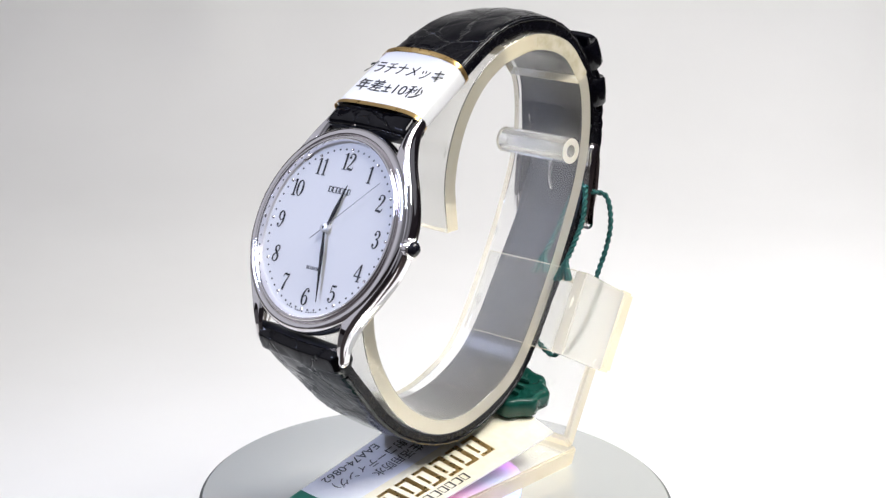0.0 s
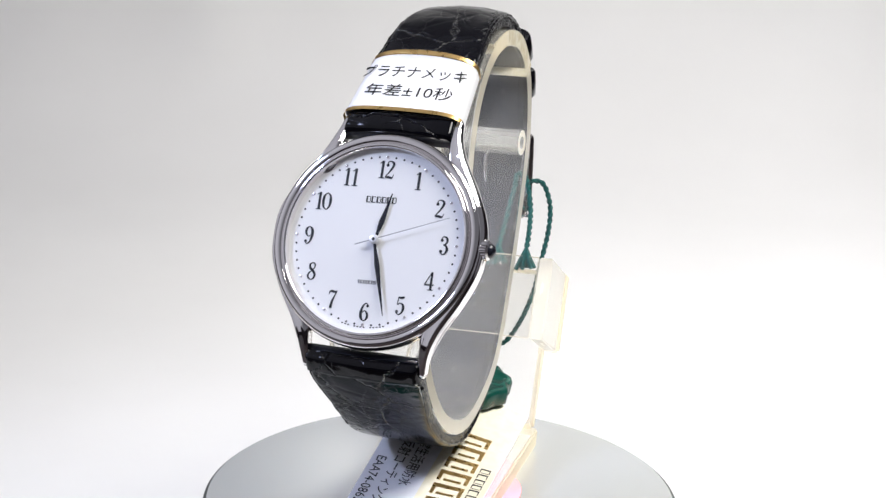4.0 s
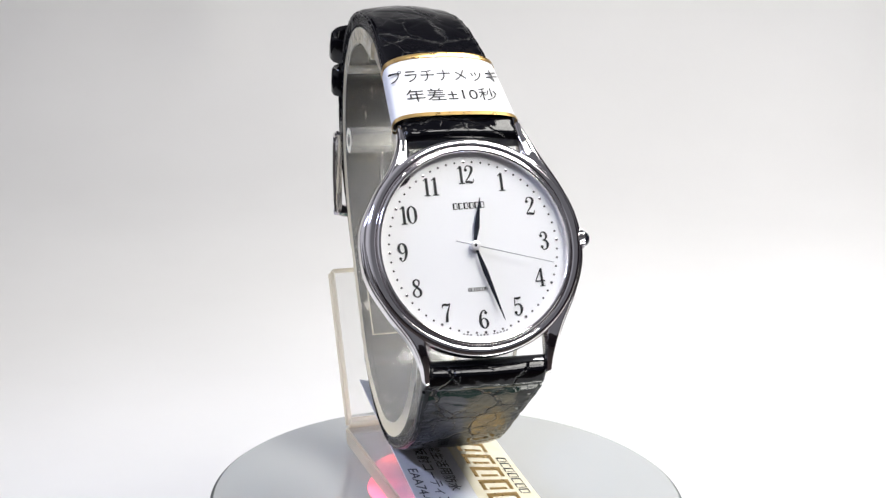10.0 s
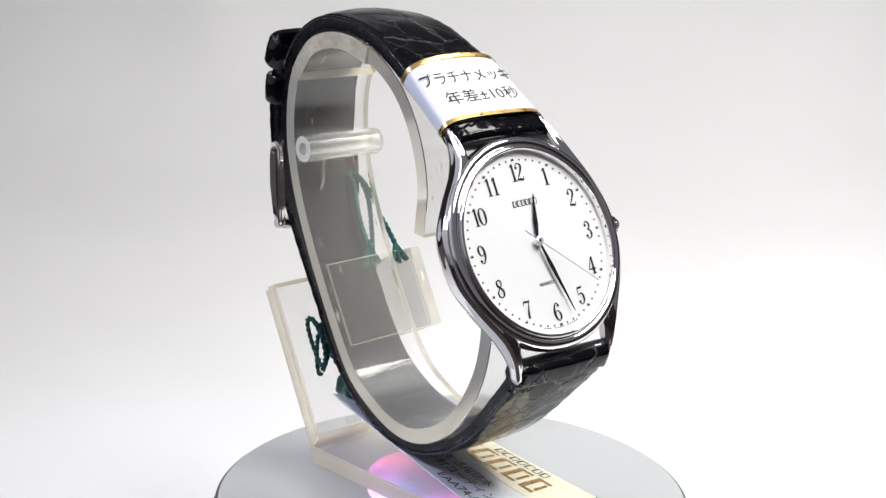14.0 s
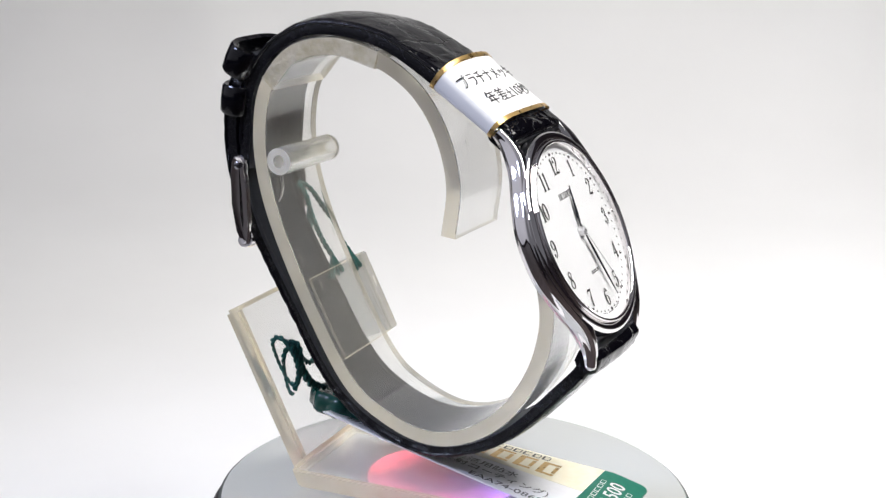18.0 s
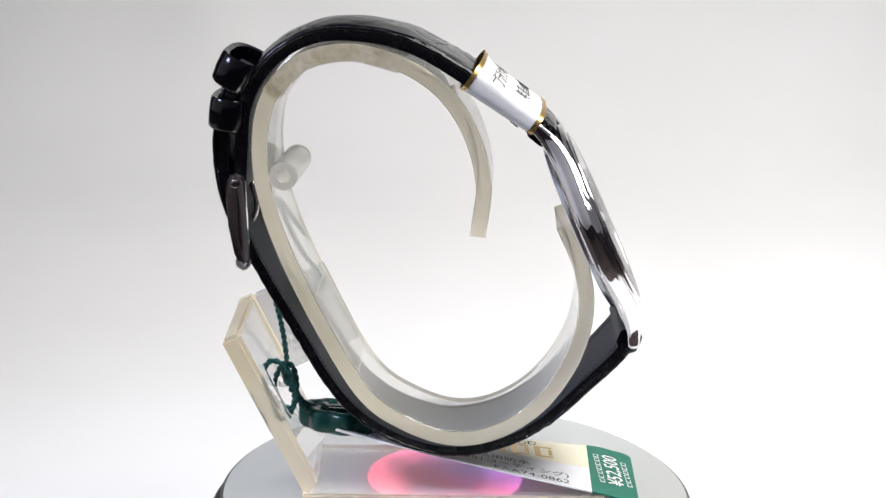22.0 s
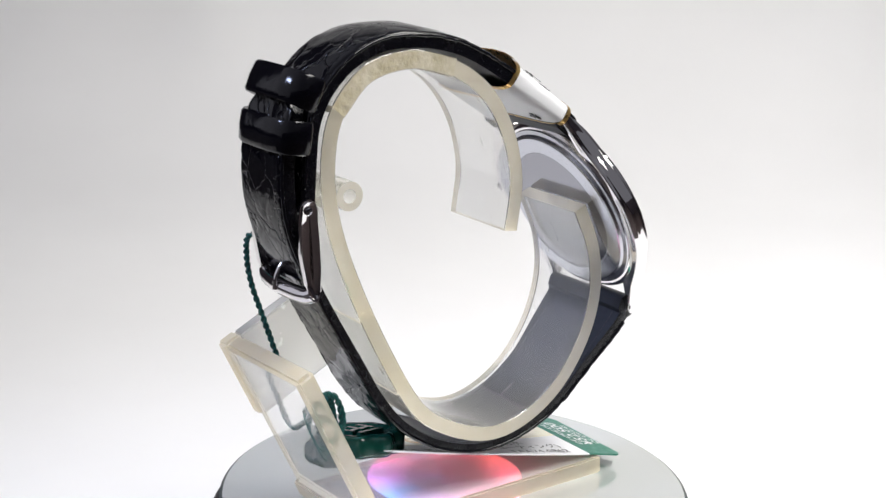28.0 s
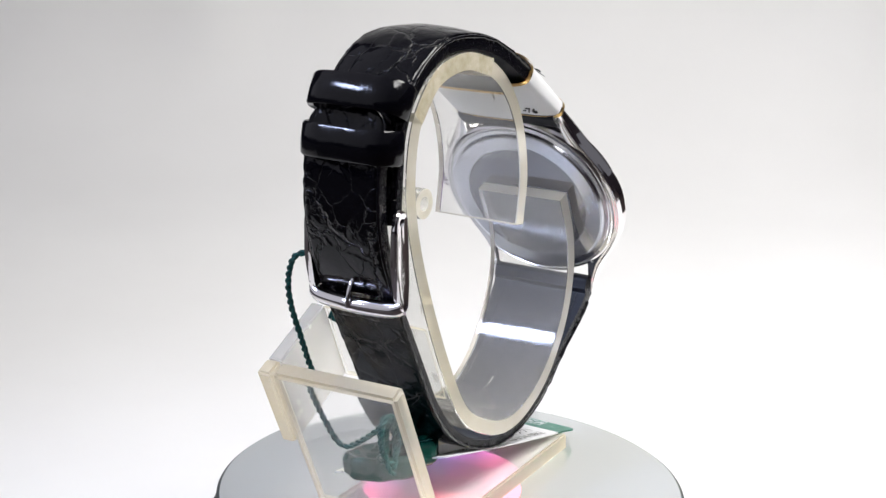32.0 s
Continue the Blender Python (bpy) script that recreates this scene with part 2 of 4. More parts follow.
def tint_leds(m):
    """A wheel of coloured light round the hub, strongest at the rim."""
    t = m.node_tree
    co = t.nodes.new("ShaderNodeTexCoord")
    no = t.nodes.new("ShaderNodeTexGradient")
    no.gradient_type = "RADIAL"
    ra = t.nodes.new("ShaderNodeValToRGB")
    for at, hue in ((0.0, (1.0, 0.12, 0.10)), (0.28, (1.0, 0.16, 0.38)), (0.41, (0.62, 0.24, 1.0)), (0.50, (0.10, 0.45, 1.0)), (0.59, (0.62, 0.24, 1.0)), (0.72, (1.0, 0.16, 0.38)), (1.0, (1.0, 0.12, 0.10))):
        stop = ra.color_ramp.elements[0] if at == 0.0 else ra.color_ramp.elements[-1] if at == 1.0 else ra.color_ramp.elements.new(at)
        stop.color = (*hue, 1)
    ln = t.nodes.new("ShaderNodeVectorMath")
    ln.operation = "LENGTH"
    mr = t.nodes.new("ShaderNodeMapRange")
    mr.inputs["From Min"].default_value, mr.inputs["From Max"].default_value = 0.006, 0.0125
    mr.inputs["To Min"].default_value, mr.inputs["To Max"].default_value = 0.14, 1.6
    t.links.new(co.outputs["Object"], no.inputs["Vector"])
    t.links.new(co.outputs["Object"], ln.inputs[0])
    t.links.new(no.outputs["Fac"], ra.inputs["Fac"])
    t.links.new(ra.outputs[0], bsdf(m).inputs["Emission Color"])
    bsdf(m).inputs["Base Color"].default_value = (0.42, 0.38, 0.46, 1)
    t.links.new(ln.outputs["Value"], mr.inputs["Value"])
    spot, gain, mul = t.nodes.new("ShaderNodeTexNoise"), t.nodes.new("ShaderNodeMapRange"), t.nodes.new("ShaderNodeMath")
    spot.inputs["Scale"].default_value, spot.inputs["Detail"].default_value = 110, 1.0
    gain.inputs["From Min"].default_value, gain.inputs["From Max"].default_value = 0.38, 0.62
    gain.inputs["To Min"].default_value, gain.inputs["To Max"].default_value = 0.5, 1.4
    mul.operation = "MULTIPLY"
    t.links.new(co.outputs["Object"], spot.inputs["Vector"])
    t.links.new(spot.outputs["Fac"], gain.inputs["Value"])
    t.links.new(mr.outputs[0], mul.inputs[0])
    t.links.new(gain.outputs[0], mul.inputs[1])
    t.links.new(mul.outputs[0], bsdf(m).inputs["Emission Strength"])


tint_leds(LEDRING)
MILKY = acrylic("milky_acrylic", 0.38, scuff=0.3, rough=0.08)
BACKCLEAR = acrylic("back_acrylic", 0.05, scuff=0.3, rough=0.05)
PEGGLASS = acrylic("peg_acrylic", 0.16, (0.97, 0.97, 0.95), 0.15)
BASECLEAR = acrylic("base_acrylic", 0.14, rough=0.2)


# ---- building helpers ----
MM = 0.001
moving = []


def thing(name, base, label, category, moves=True):
    """A top-level empty at base (millimetres, in the table's space)."""
    ob = new(name)
    ob.empty_display_size = 0.005
    ob.matrix_world = Matrix.Translation(Vector(base) * MM)
    tagged(ob, label, category)
    if moves:
        moving.append((ob, Vector(base) * MM))
    return ob


def finish(name, bm, mats, parent, label, smooth):
    bmesh.ops.recalc_face_normals(bm, faces=bm.faces)
    me = bpy.data.meshes.new(name)
    bm.to_mesh(me)
    bm.free()
    for m in mats if isinstance(mats, (list, tuple)) else (mats,):
        me.materials.append(m)
    if smooth:
        me.shade_smooth()
        if smooth != "all":
            me.set_sharp_from_angle(angle=radians(smooth))
    ob = new(name, me)
    if parent:
        ob.parent = parent
    if label:
        tagged(ob, label)
    return ob


def origin_of(parent):
    """Base of the top-level thing in millimetres."""
    while parent.parent:
        parent = parent.parent
    return parent.matrix_basis.translation / MM


def part(name, bm, mats, parent, label="", smooth=40):
    """Links a bmesh, in millimetres of the table's space, as one mesh under a thing."""
    o = origin_of(parent)
    for v in bm.verts:
        v.co = (v.co - o) * MM
    return finish(name, bm, mats, parent, label, smooth)


def spline(points, step):
    """Smooth curve through control points, at even steps."""
    pts = [Vector(p) for p in points]
    pts = [2 * pts[0] - pts[1]] + pts + [2 * pts[-1] - pts[-2]]
    fine = []
    for i in range(1, len(pts) - 2):
        a, b, c, e = pts[i - 1:i + 3]
        for k in range(24):
            u = k / 24
            fine.append(0.5 * (2 * b + (c - a) * u + (2 * a - 5 * b + 4 * c - e) * u * u + (3 * b - a - 3 * c + e) * u ** 3))
    fine.append(pts[-2])
    run = [0.0]
    for a, b in zip(fine, fine[1:]):
        run.append(run[-1] + (b - a).length)
    n = max(2, round(run[-1] / step))
    out, j = [], 0
    for k in range(n + 1):
        s = run[-1] * k / n
        while j < len(run) - 2 and run[j + 1] < s:
            j += 1
        f = (s - run[j]) / max(1e-9, run[j + 1] - run[j])
        out.append(fine[j].lerp(fine[j + 1], min(1, max(0, f))))
    return out


def grid_faces(bm, rows, closed=False, material_of=None):
    for i in range(len(rows) - 1):
        n = len(rows[i])
        for j in range(n if closed else n - 1):
            k = (j + 1) % n
            f = bm.faces.new((rows[i][j], rows[i][k], rows[i + 1][k], rows[i + 1][j]))
            if material_of:
                f.material_index = material_of(i, j)


def lathe(profile, seg=96, place=None):
    """Turns a profile of (radius, height) about the z axis; place maps it."""
    bm = bmesh.new()
    rows = []
    for k in range(seg):
        a = 2 * math.pi * k / seg
        rows.append([bm.verts.new((r * math.cos(a), r * math.sin(a), h)) for r, h in profile])
    rows.append(rows[0])
    grid_faces(bm, rows)
    bmesh.ops.remove_doubles(bm, verts=bm.verts, dist=1e-5)
    if place:
        bmesh.ops.transform(bm, matrix=place, verts=bm.verts)
    return bm


def tube(points, radius, seg=10, step=0.6, cap=True):
    """Round rod along a smooth curve; radius may be a function of the share of the way."""
    pts = spline(points, step)
    bm = bmesh.new()
    rows = []
    ref = Vector((1, 0, 0.01))
    for i, p in enumerate(pts):
        tan = (pts[min(i + 1, len(pts) - 1)] - pts[max(i - 1, 0)]).normalized()
        a = (ref - tan * ref.dot(tan)).normalized()
        ref = a
        b = tan.cross(a)
        r = radius(i / (len(pts) - 1)) if callable(radius) else radius
        rows.append([bm.verts.new(p + r * (math.cos(2 * math.pi * k / seg) * a + math.sin(2 * math.pi * k / seg) * b)) for k in range(seg)])
    grid_faces(bm, rows, True)
    if cap:
        bm.faces.new(rows[0])
        bm.faces.new(rows[-1])
    return bm


def prism(poly, x0, x1, bevel=0.3, edge_below=4.6):
    """A plate with the outline poly in y, z, from x0 to x1. Narrow faces take the second material."""
    bm = bmesh.new()
    a = [bm.verts.new((x0, y, z)) for y, z in poly]
    b = [bm.verts.new((x1, y, z)) for y, z in poly]
    bm.faces.new(a)
    bm.faces.new(b)
    for i in range(len(a)):
        j = (i + 1) % len(a)
        bm.faces.new((a[i], a[j], b[j], b[i]))
    if bevel:
        bmesh.ops.bevel(bm, geom=list(bm.edges), offset=bevel, segments=2, affect="EDGES")
    for f in bm.faces:
        if min(e.calc_length() for e in f.edges) < edge_below:
            f.material_index = 1
    return bm


def slab(sx, sy, sz, place, bevel=0.15, seg=2):
    """A box of full sizes with soft edges."""
    bm = bmesh.new()
    bmesh.ops.create_cube(bm, size=1.0, matrix=Matrix.Diagonal((sx, sy, sz, 1)))
    if bevel:
        bmesh.ops.bevel(bm, geom=list(bm.edges), offset=bevel, segments=seg, affect="EDGES")
    bmesh.ops.transform(bm, matrix=place, verts=bm.verts)
    return bm


def merge(bms):
    out = bmesh.new()
    for b in bms:
        me = bpy.data.meshes.new("piece")
        b.to_mesh(me)
        b.free()
        out.from_mesh(me)
        bpy.data.meshes.remove(me)
    return out


def letters(text, size, place, thick=0.03, wide=1.0, align="CENTER", bold=0.0):
    """Raised letters of the built-in font, as a bmesh."""
    cu = bpy.data.curves.new("letters", "FONT")
    cu.body, cu.size, cu.align_x, cu.align_y = text, 1.0, align, "CENTER"
    cu.extrude, cu.resolution_u, cu.offset = thick / size / 2, 3, bold
    ob = new("letters", cu)
    me = bpy.data.meshes.new_from_object(ob.evaluated_get(bpy.context.evaluated_depsgraph_get()))
    bpy.data.objects.remove(ob)
    bpy.data.curves.remove(cu)
    bm = bmesh.new()
    bm.from_mesh(me)
    bpy.data.meshes.remove(me)
    bmesh.ops.transform(bm, matrix=place @ Matrix.Diagonal((size * wide, size, size, 1)), verts=bm.verts)
    return bm


# Strokes of old-style serif figures: x, y and pen width, in shares of the figure's height; a dot is x, y, radius.
BOWL = [(0.18, 0.36, 0.05), (0.07, 0.48, 0.06), (-0.09, 0.38, 0.09), (-0.20, 0.05, 0.15), (-0.17, -0.30, 0.15), (0.0, -0.47, 0.06), (0.16, -0.34, 0.13), (0.17, -0.12, 0.13), (0.04, 0.06, 0.06), (-0.09, 0.02, 0.05), (-0.17, -0.10, 0.05)]
FIGURES = {
    "0": ([[(0.0, 0.47, 0.05), (-0.17, 0.30, 0.12), (-0.21, 0.0, 0.16), (-0.17, -0.30, 0.12), (0.0, -0.47, 0.05), (0.17, -0.30, 0.12), (0.21, 0.0, 0.16), (0.17, 0.30, 0.12), (0.0, 0.47, 0.05)]], []),
    "1": ([[(0.02, -0.49, 0.15), (0.02, 0.49, 0.15)], [(-0.15, -0.475, 0.05), (0.19, -0.475, 0.05)], [(-0.16, 0.33, 0.05), (0.02, 0.46, 0.07)]], []),
    "2": ([[(-0.20, 0.27, 0.06), (-0.12, 0.44, 0.06), (0.04, 0.47, 0.07), (0.18, 0.36, 0.14), (0.16, 0.18, 0.14), (0.0, -0.10, 0.09), (-0.17, -0.32, 0.06), (-0.23, -0.43, 0.06)], [(-0.23, -0.44, 0.07), (-0.06, -0.41, 0.13), (0.12, -0.45, 0.12), (0.20, -0.40, 0.06), (0.24, -0.26, 0.04)]], [(-0.16, 0.25, 0.085)]),
    "3": ([[(-0.20, 0.32, 0.05), (-0.09, 0.47, 0.06), (0.07, 0.44, 0.10), (0.15, 0.28, 0.13), (0.09, 0.10, 0.09), (-0.06, 0.03, 0.05)], [(-0.06, 0.03, 0.05), (0.11, -0.03, 0.10), (0.18, -0.22, 0.15), (0.10, -0.42, 0.09), (-0.06, -0.48, 0.06), (-0.20, -0.36, 0.05)]], [(-0.155, 0.28, 0.08), (-0.155, -0.32, 0.08)]),
    "4": ([[(0.10, -0.49, 0.14), (0.10, 0.49, 0.12)], [(0.08, 0.47, 0.06), (-0.26, -0.19, 0.06)], [(-0.28, -0.20, 0.07), (0.27, -0.20, 0.07)], [(-0.05, -0.475, 0.045), (0.25, -0.475, 0.045)]], []),
    "5": ([[(-0.15, 0.45, 0.07), (0.0, 0.42, 0.12), (0.20, 0.46, 0.10)], [(-0.14, 0.47, 0.05), (-0.17, 0.03, 0.05)], [(-0.17, 0.03, 0.05), (-0.03, 0.12, 0.06), (0.13, 0.06, 0.11), (0.19, -0.16, 0.15), (0.11, -0.40, 0.09), (-0.05, -0.48, 0.06), (-0.20, -0.38, 0.05)]], [(-0.155, -0.33, 0.08)]),
    "6": ([BOWL], [(0.14, 0.34, 0.08)]),
    "7": ([[(-0.22, 0.26, 0.04), (-0.19, 0.41, 0.08), (-0.06, 0.44, 0.13), (0.08, 0.41, 0.11), (0.23, 0.48, 0.05)], [(0.22, 0.46, 0.05), (0.10, 0.16, 0.08), (0.0, -0.14, 0.13), (-0.04, -0.49, 0.16)]], []),
    "8": ([[(0.0, 0.47, 0.06), (-0.15, 0.36, 0.10), (-0.12, 0.17, 0.14), (0.02, 0.04, 0.13), (0.18, -0.16, 0.14), (0.15, -0.38, 0.11), (0.0, -0.47, 0.06), (-0.17, -0.38, 0.10), (-0.19, -0.18, 0.10), (0.0, 0.05, 0.05), (0.13, 0.20, 0.08), (0.13, 0.38, 0.09), (0.0, 0.47, 0.06)]], []),
    "9": ([[(-x, -y, p) for x, y, p in BOWL]], [(-0.14, -0.34, 0.08)]),
}


def numeral(text, height, place):
    """A serif number drawn with a pen that swells and thins, as a thin raised print."""
    out = []
    for n, figure in enumerate(text):
        shift = (n - (len(text) - 1) / 2) * 0.46
        lines, dots = FIGURES[figure]
        layer = 0.0
        for line in lines:
            bm = bmesh.new()
            pts = spline(line, 0.03)
            rows = []
            for i, p in enumerate(pts):
                way = (pts[min(i + 1, len(pts) - 1)] - pts[max(i - 1, 0)])
                way = Vector((way.x, way.y, 0)).normalized()
                side = Vector((-way.y, way.x, 0)) * p.z * 0.5
                rows.append([bm.verts.new((p.x + shift + q * side.x, p.y + q * side.y, 0.012 + layer)) for q in (1, -1)])
            grid_faces(bm, rows)
            layer += 0.001
            out.append(bm)
        for x, y, r in dots:
            out.append(lathe([(0, 0.0145), (r, 0.0145), (r, 0.0)], 14, Matrix.Translation((x + shift, y, 0))))
    bm = merge(out)
    bmesh.ops.transform(bm, matrix=place @ Matrix.Diagonal((height, height, height, 1)), verts=bm.verts)
    return bm


def strokes(count, width, height, stem, place, thick=0.03):
    """A row of plain hollow blocks, thick on one side and thin round the rest, of a word's size."""
    out = []
    step = width / count
    thin = stem * 0.45
    wide = step * 0.66
    for k in range(count):
        at = place @ Matrix.Translation((-width / 2 + step * (k + 0.5), 0, thick / 2))
        out.append(slab(stem, height, thick, at @ Matrix.Translation((-wide / 2, 0, 0)), 0))
        if k % 3 != 1:
            out.append(slab(thin, height * 0.7, thick, at @ Matrix.Translation((wide / 2, 0, 0)), 0))
        for s in (-1, 1):
            out.append(slab(wide, thin, thick, at @ Matrix.Translation((0, s * (height - thin) / 2, 0.003)), 0))
    return merge(out)


def mix(a, b, s):
    return a + (b - a) * s


def smooth(a, b, s):
    u = min(1, max(0, (s - a) / (b - a)))
    return u * u * (3 - 2 * u)


# ---- backdrop and table ----
def backdrop():
    bm = bmesh.new()
    side = [Vector((0, -0.058, -0.034)), Vector((0, 0.08, -0.034)), Vector((0, 0.26, -0.034)), Vector((0, 0.40, -0.005)), Vector((0, 0.47, 0.10)),
            Vector((0, 0.49, 0.30)), Vector((0, 0.50, 1.0))]
    line = spline(side, 0.01)
    rows = []
    for p in line:
        row = []
        for k in range(-44, 45):
            x = k * 0.006
            d = 0.0012 * noise.noise((x * 9, p.y * 5, p.z * 5))
            for cx, cz, rx, rz in ((-0.165, 0.030, 0.060, 0.020), (0.255, -0.004, 0.030, 0.022)):
                r = math.hypot((x - cx) / rx, (p.z - cz) / rz)
                d += 0.0045 * math.exp(-((r - 1) * 3.2) ** 2) * smooth(-0.6, 0.8, (x - cx) / rx + (p.z - cz) / rz) if p.y > 0.38 else 0.0
            row.append(bm.verts.new((x, p.y - d, p.z + 0.3 * d)))
        rows.append(row)
    grid_faces(bm, rows)
    me_ob = finish("backdrop", bm, PAPER, None, "", "all")
    tagged(me_ob, "white paper backdrop sweeping up behind the turntable", "backdrop", kind="structure")


# Out of view: a dark surface added past the paper to darken reflections.
def desk():
    ob = finish("unseen_desk_top", slab(2.6, 2.1, 0.03, Matrix.Translation((0, -0.3, -0.052)), 0.003), DESK, None, "", 30)
    tagged(ob, "unseen dark brown desk top under the paper, added for dark reflections", "desk", kind="structure")


# Unseen walls, sized to cut off room light and darken reflections.
def room_walls():
    for name, sx, sy, x, y, high in (("unseen_wall_south", 2.72, 0.06, 0, -1.38, 0.40), ("unseen_wall_north", 2.72, 0.06, 0, 0.78, 0.97), ("unseen_wall_west", 0.06, 2.1, -1.33, -0.3, 0.12), ("unseen_wall_east", 0.06, 2.1, 1.33, -0.3, 0.55)):
        ob = finish(name, slab(sx, sy, high, Matrix.Translation((x, y, high / 2 - 0.037)), 0.002), WALL, None, "", 30)
        tagged(ob, "unseen dark mauve wall added to darken reflections" if high > 0.6 else "low unseen dark mauve wall added to darken reflections", "wall", kind="structure")


desk()
room_walls()
backdrop()


def turntable():
    base = thing("turntable", (0, 0, -33), "round black plastic turntable under the mirror plate", "turntable", False)
    part("body", lathe([(0, -33), (37.5, -33), (39, -32.2), (39.8, -29), (39.8, -4.6), (39.2, -3.2), (37.8, -2.7), (0, -2.7)], 128), BLACKPLASTIC, base)
    plate = thing("mirror_plate", (0, -1.92, -2.5), "round mirror glass plate with ground edge on the turntable", "mirror plate")
    off = Matrix.Translation((0, -1.92, 0))
    part("glass", lathe([(0, -0.02), (38.9, -0.02)], 160, off), MIRROR, plate, "", "all")
    part("ground_edge", lathe([(38.9, -0.02), (39.45, -0.4), (39.45, -2.2), (39.15, -2.5), (0, -2.5)], 160, off), GLASSEDGE, plate, "dark ground glass edge")
    hub = thing("light_hub", (0, 0, 0), "round glowing pink and violet light in the middle of the plate", "light", False)
    part("light_ring", lathe([(0, 0.13), (6.0, 0.11), (9.0, 0.10), (11.5, 0.08), (13.0, 0.02)], 96), LEDRING, hub, "glowing pink and violet ring", "all")
    return hub


light_hub = turntable()

# ---- display stand ----
RING = [(-4.7, 46.3), (-5.4, 54.5), (-3.2, 62.5), (1.2, 68.8), (7.5, 72.8), (15.0, 74.4), (22.4, 72.7), (27.2, 67.6), (28.8, 60.3), (28.0, 52.0),
        (24.8, 42.5), (19.0, 30.5), (12.5, 20.0), (6.0, 15.4), (-1.5, 13.2), (-8.5, 14.6), (-15.0, 19.2), (-19.8, 26.5), (-21.8, 34.3), (-21.0, 41.5), (-17.9, 48.6)]
RX = (-10.9, 4.5)


def turned(a, cx=0.0, cy=0.0):
    """Turn in the plate's plane about a point."""
    return Matrix.Translation((cx, cy, 0)) @ pose(0, 0, 0, 0, 0, a) @ Matrix.Translation((-cx, -cy, 0))


def ring_drift(u):
    """Sideways lean of the ring along its length: its free end and its back stand a little askew."""
    return 0.7 * (1 - smooth(0.0, 0.25, u)) - 0.7 * smooth(0.12, 0.3, u) * (1 - smooth(0.42, 0.65, u))


def band(line, x0, x1, thick, sides=1, ends=True, drift=lambda u: 0.0):
    """A flat band bent along a line in y, z."""
    pts = spline([(0, y, z) for y, z in line], 0.8)
    bm = bmesh.new()
    rows = []
    for i, p in enumerate(pts):
        tan = (pts[min(i + 1, len(pts) - 1)] - pts[max(i - 1, 0)]).normalized()
        nor = Vector((0, -tan.z, tan.y)) * thick / 2
        e = 0.12
        ring = []
        lean = drift(i / (len(pts) - 1))
        for x, s in ((x0 + e, 1), (x1 - e, 1), (x1, 0.9), (x1, -0.9), (x1 - e, -1), (x0 + e, -1), (x0, -0.9), (x0, 0.9)):
            ring.append(bm.verts.new((x + lean, p.y + nor.y * s, p.z + nor.z * s)))
        rows.append(ring)
    grid_faces(bm, rows, True, lambda i, j: sides if j in (2, 6) else 0)
    if ends:
        for r in (rows[0], rows[-1]):
            bm.faces.new(r).material_index = sides
    return bm


def display_stand():
    st = thing("display_stand", (1.5, 0, 0), "clear acrylic C-ring watch stand with sawn cream edges", "watch stand")
    yaw = turned(4.0, -0.8, 35.0)
    skew = turned(4.0, -13.5, 35.0)

    def skewed(bm):
        bmesh.ops.transform(bm, matrix=skew, verts=bm.verts)
        return bm
    d, f = Vector((0.448, 0.894)), Vector((-0.894, 0.448))
    top = Vector((35.0, 28.9))
    foot = top - d * 31.5

    def yz(p):
        return (p.x, p.y)
    poly_base = [(foot.x + 1.2, 0.22), (foot.x + 2.6, 3.3), (-25.7, 3.3), (-25.9, 0.22)]
    b = prism(poly_base, -13.4, 8.2, 0.35)
    bmesh.ops.transform(b, matrix=yaw, verts=b.verts)
    ob = part("base_plate", b, [BASECLEAR, SHEER], st)
    ob.visible_shadow = False
    low = foot + d * 2.2
    mid = top - d * 14.6
    b = prism([yz(mid), yz(top), yz(top + f * 3.2), yz(mid + f * 3.2)], 7.7, 10.3, 0.45)
    ob = part("bracket_back", skewed(b), [MILKY, SHEER], st)
    ob.visible_shadow = False
    b = prism([yz(low), yz(top), yz(top + f * 3.2), yz(low + f * 3.2 + d * 1.4)], -13.5, 7.6, 0.6)
    ob = part("back_plate", skewed(b), [BACKCLEAR, SHEER], st)
    ob.visible_shadow = False
    t2 = top - d * 0.3
    b = prism([yz(t2 + f * 3.3), yz(t2 + f * 16.3), yz(t2 + f * 16.3 - d * 14.4), yz(t2 + f * 3.3 - d * 14.4)], 7.8, 10.2, 0.2)
    ob = part("side_wall", skewed(b), [MILKY, MILKY], st)
    ob.visible_shadow = False
    t2 = top - d * 0.3 + f * 15.7
    b = prism([yz(t2), yz(t2 + f * 0.8), yz(t2 + f * 0.8 - d * 14.4), yz(t2 - d * 14.4)], -10.9, 7.7, 0.1)
    for fc in b.faces:
        if abs(fc.normal.x) > 0.7:
            fc.material_index = 0
    ob = part("front_wall", skewed(b), [CLEAR, SHEER], st)
    ob.visible_shadow = False
    ob = part("ring", band(RING, RX[0], RX[1], 2.5, drift=ring_drift), [RINGCLEAR, SHEER], st, "clear open acrylic ring", 30)
    ob.visible_shadow = False
    ob = part("tape_patch", band(RING[4:8], RX[0] - 0.72, RX[1] - 0.48, 2.9), [CLEAR, TAPE], st, "crinkled clear tape", 30)
    ob.visible_shadow = False
    peg = lathe([(1.05, 0), (2.2, 0), (2.2, 15.2), (1.05, 15.2), (1.05, 0)], 32, Matrix.Translation((RX[0] - 0.6, 25.2, 55.2)) @ pose(0, 0, 0, 0, 90, 0))
    for fc in peg.faces:
        if abs(fc.normal.x) > 0.7:
            fc.material_index = 1
    ob = part("peg", peg, [PEGGLASS, FROST], st, "hollow clear peg")
    ob.visible_shadow = False


display_stand()

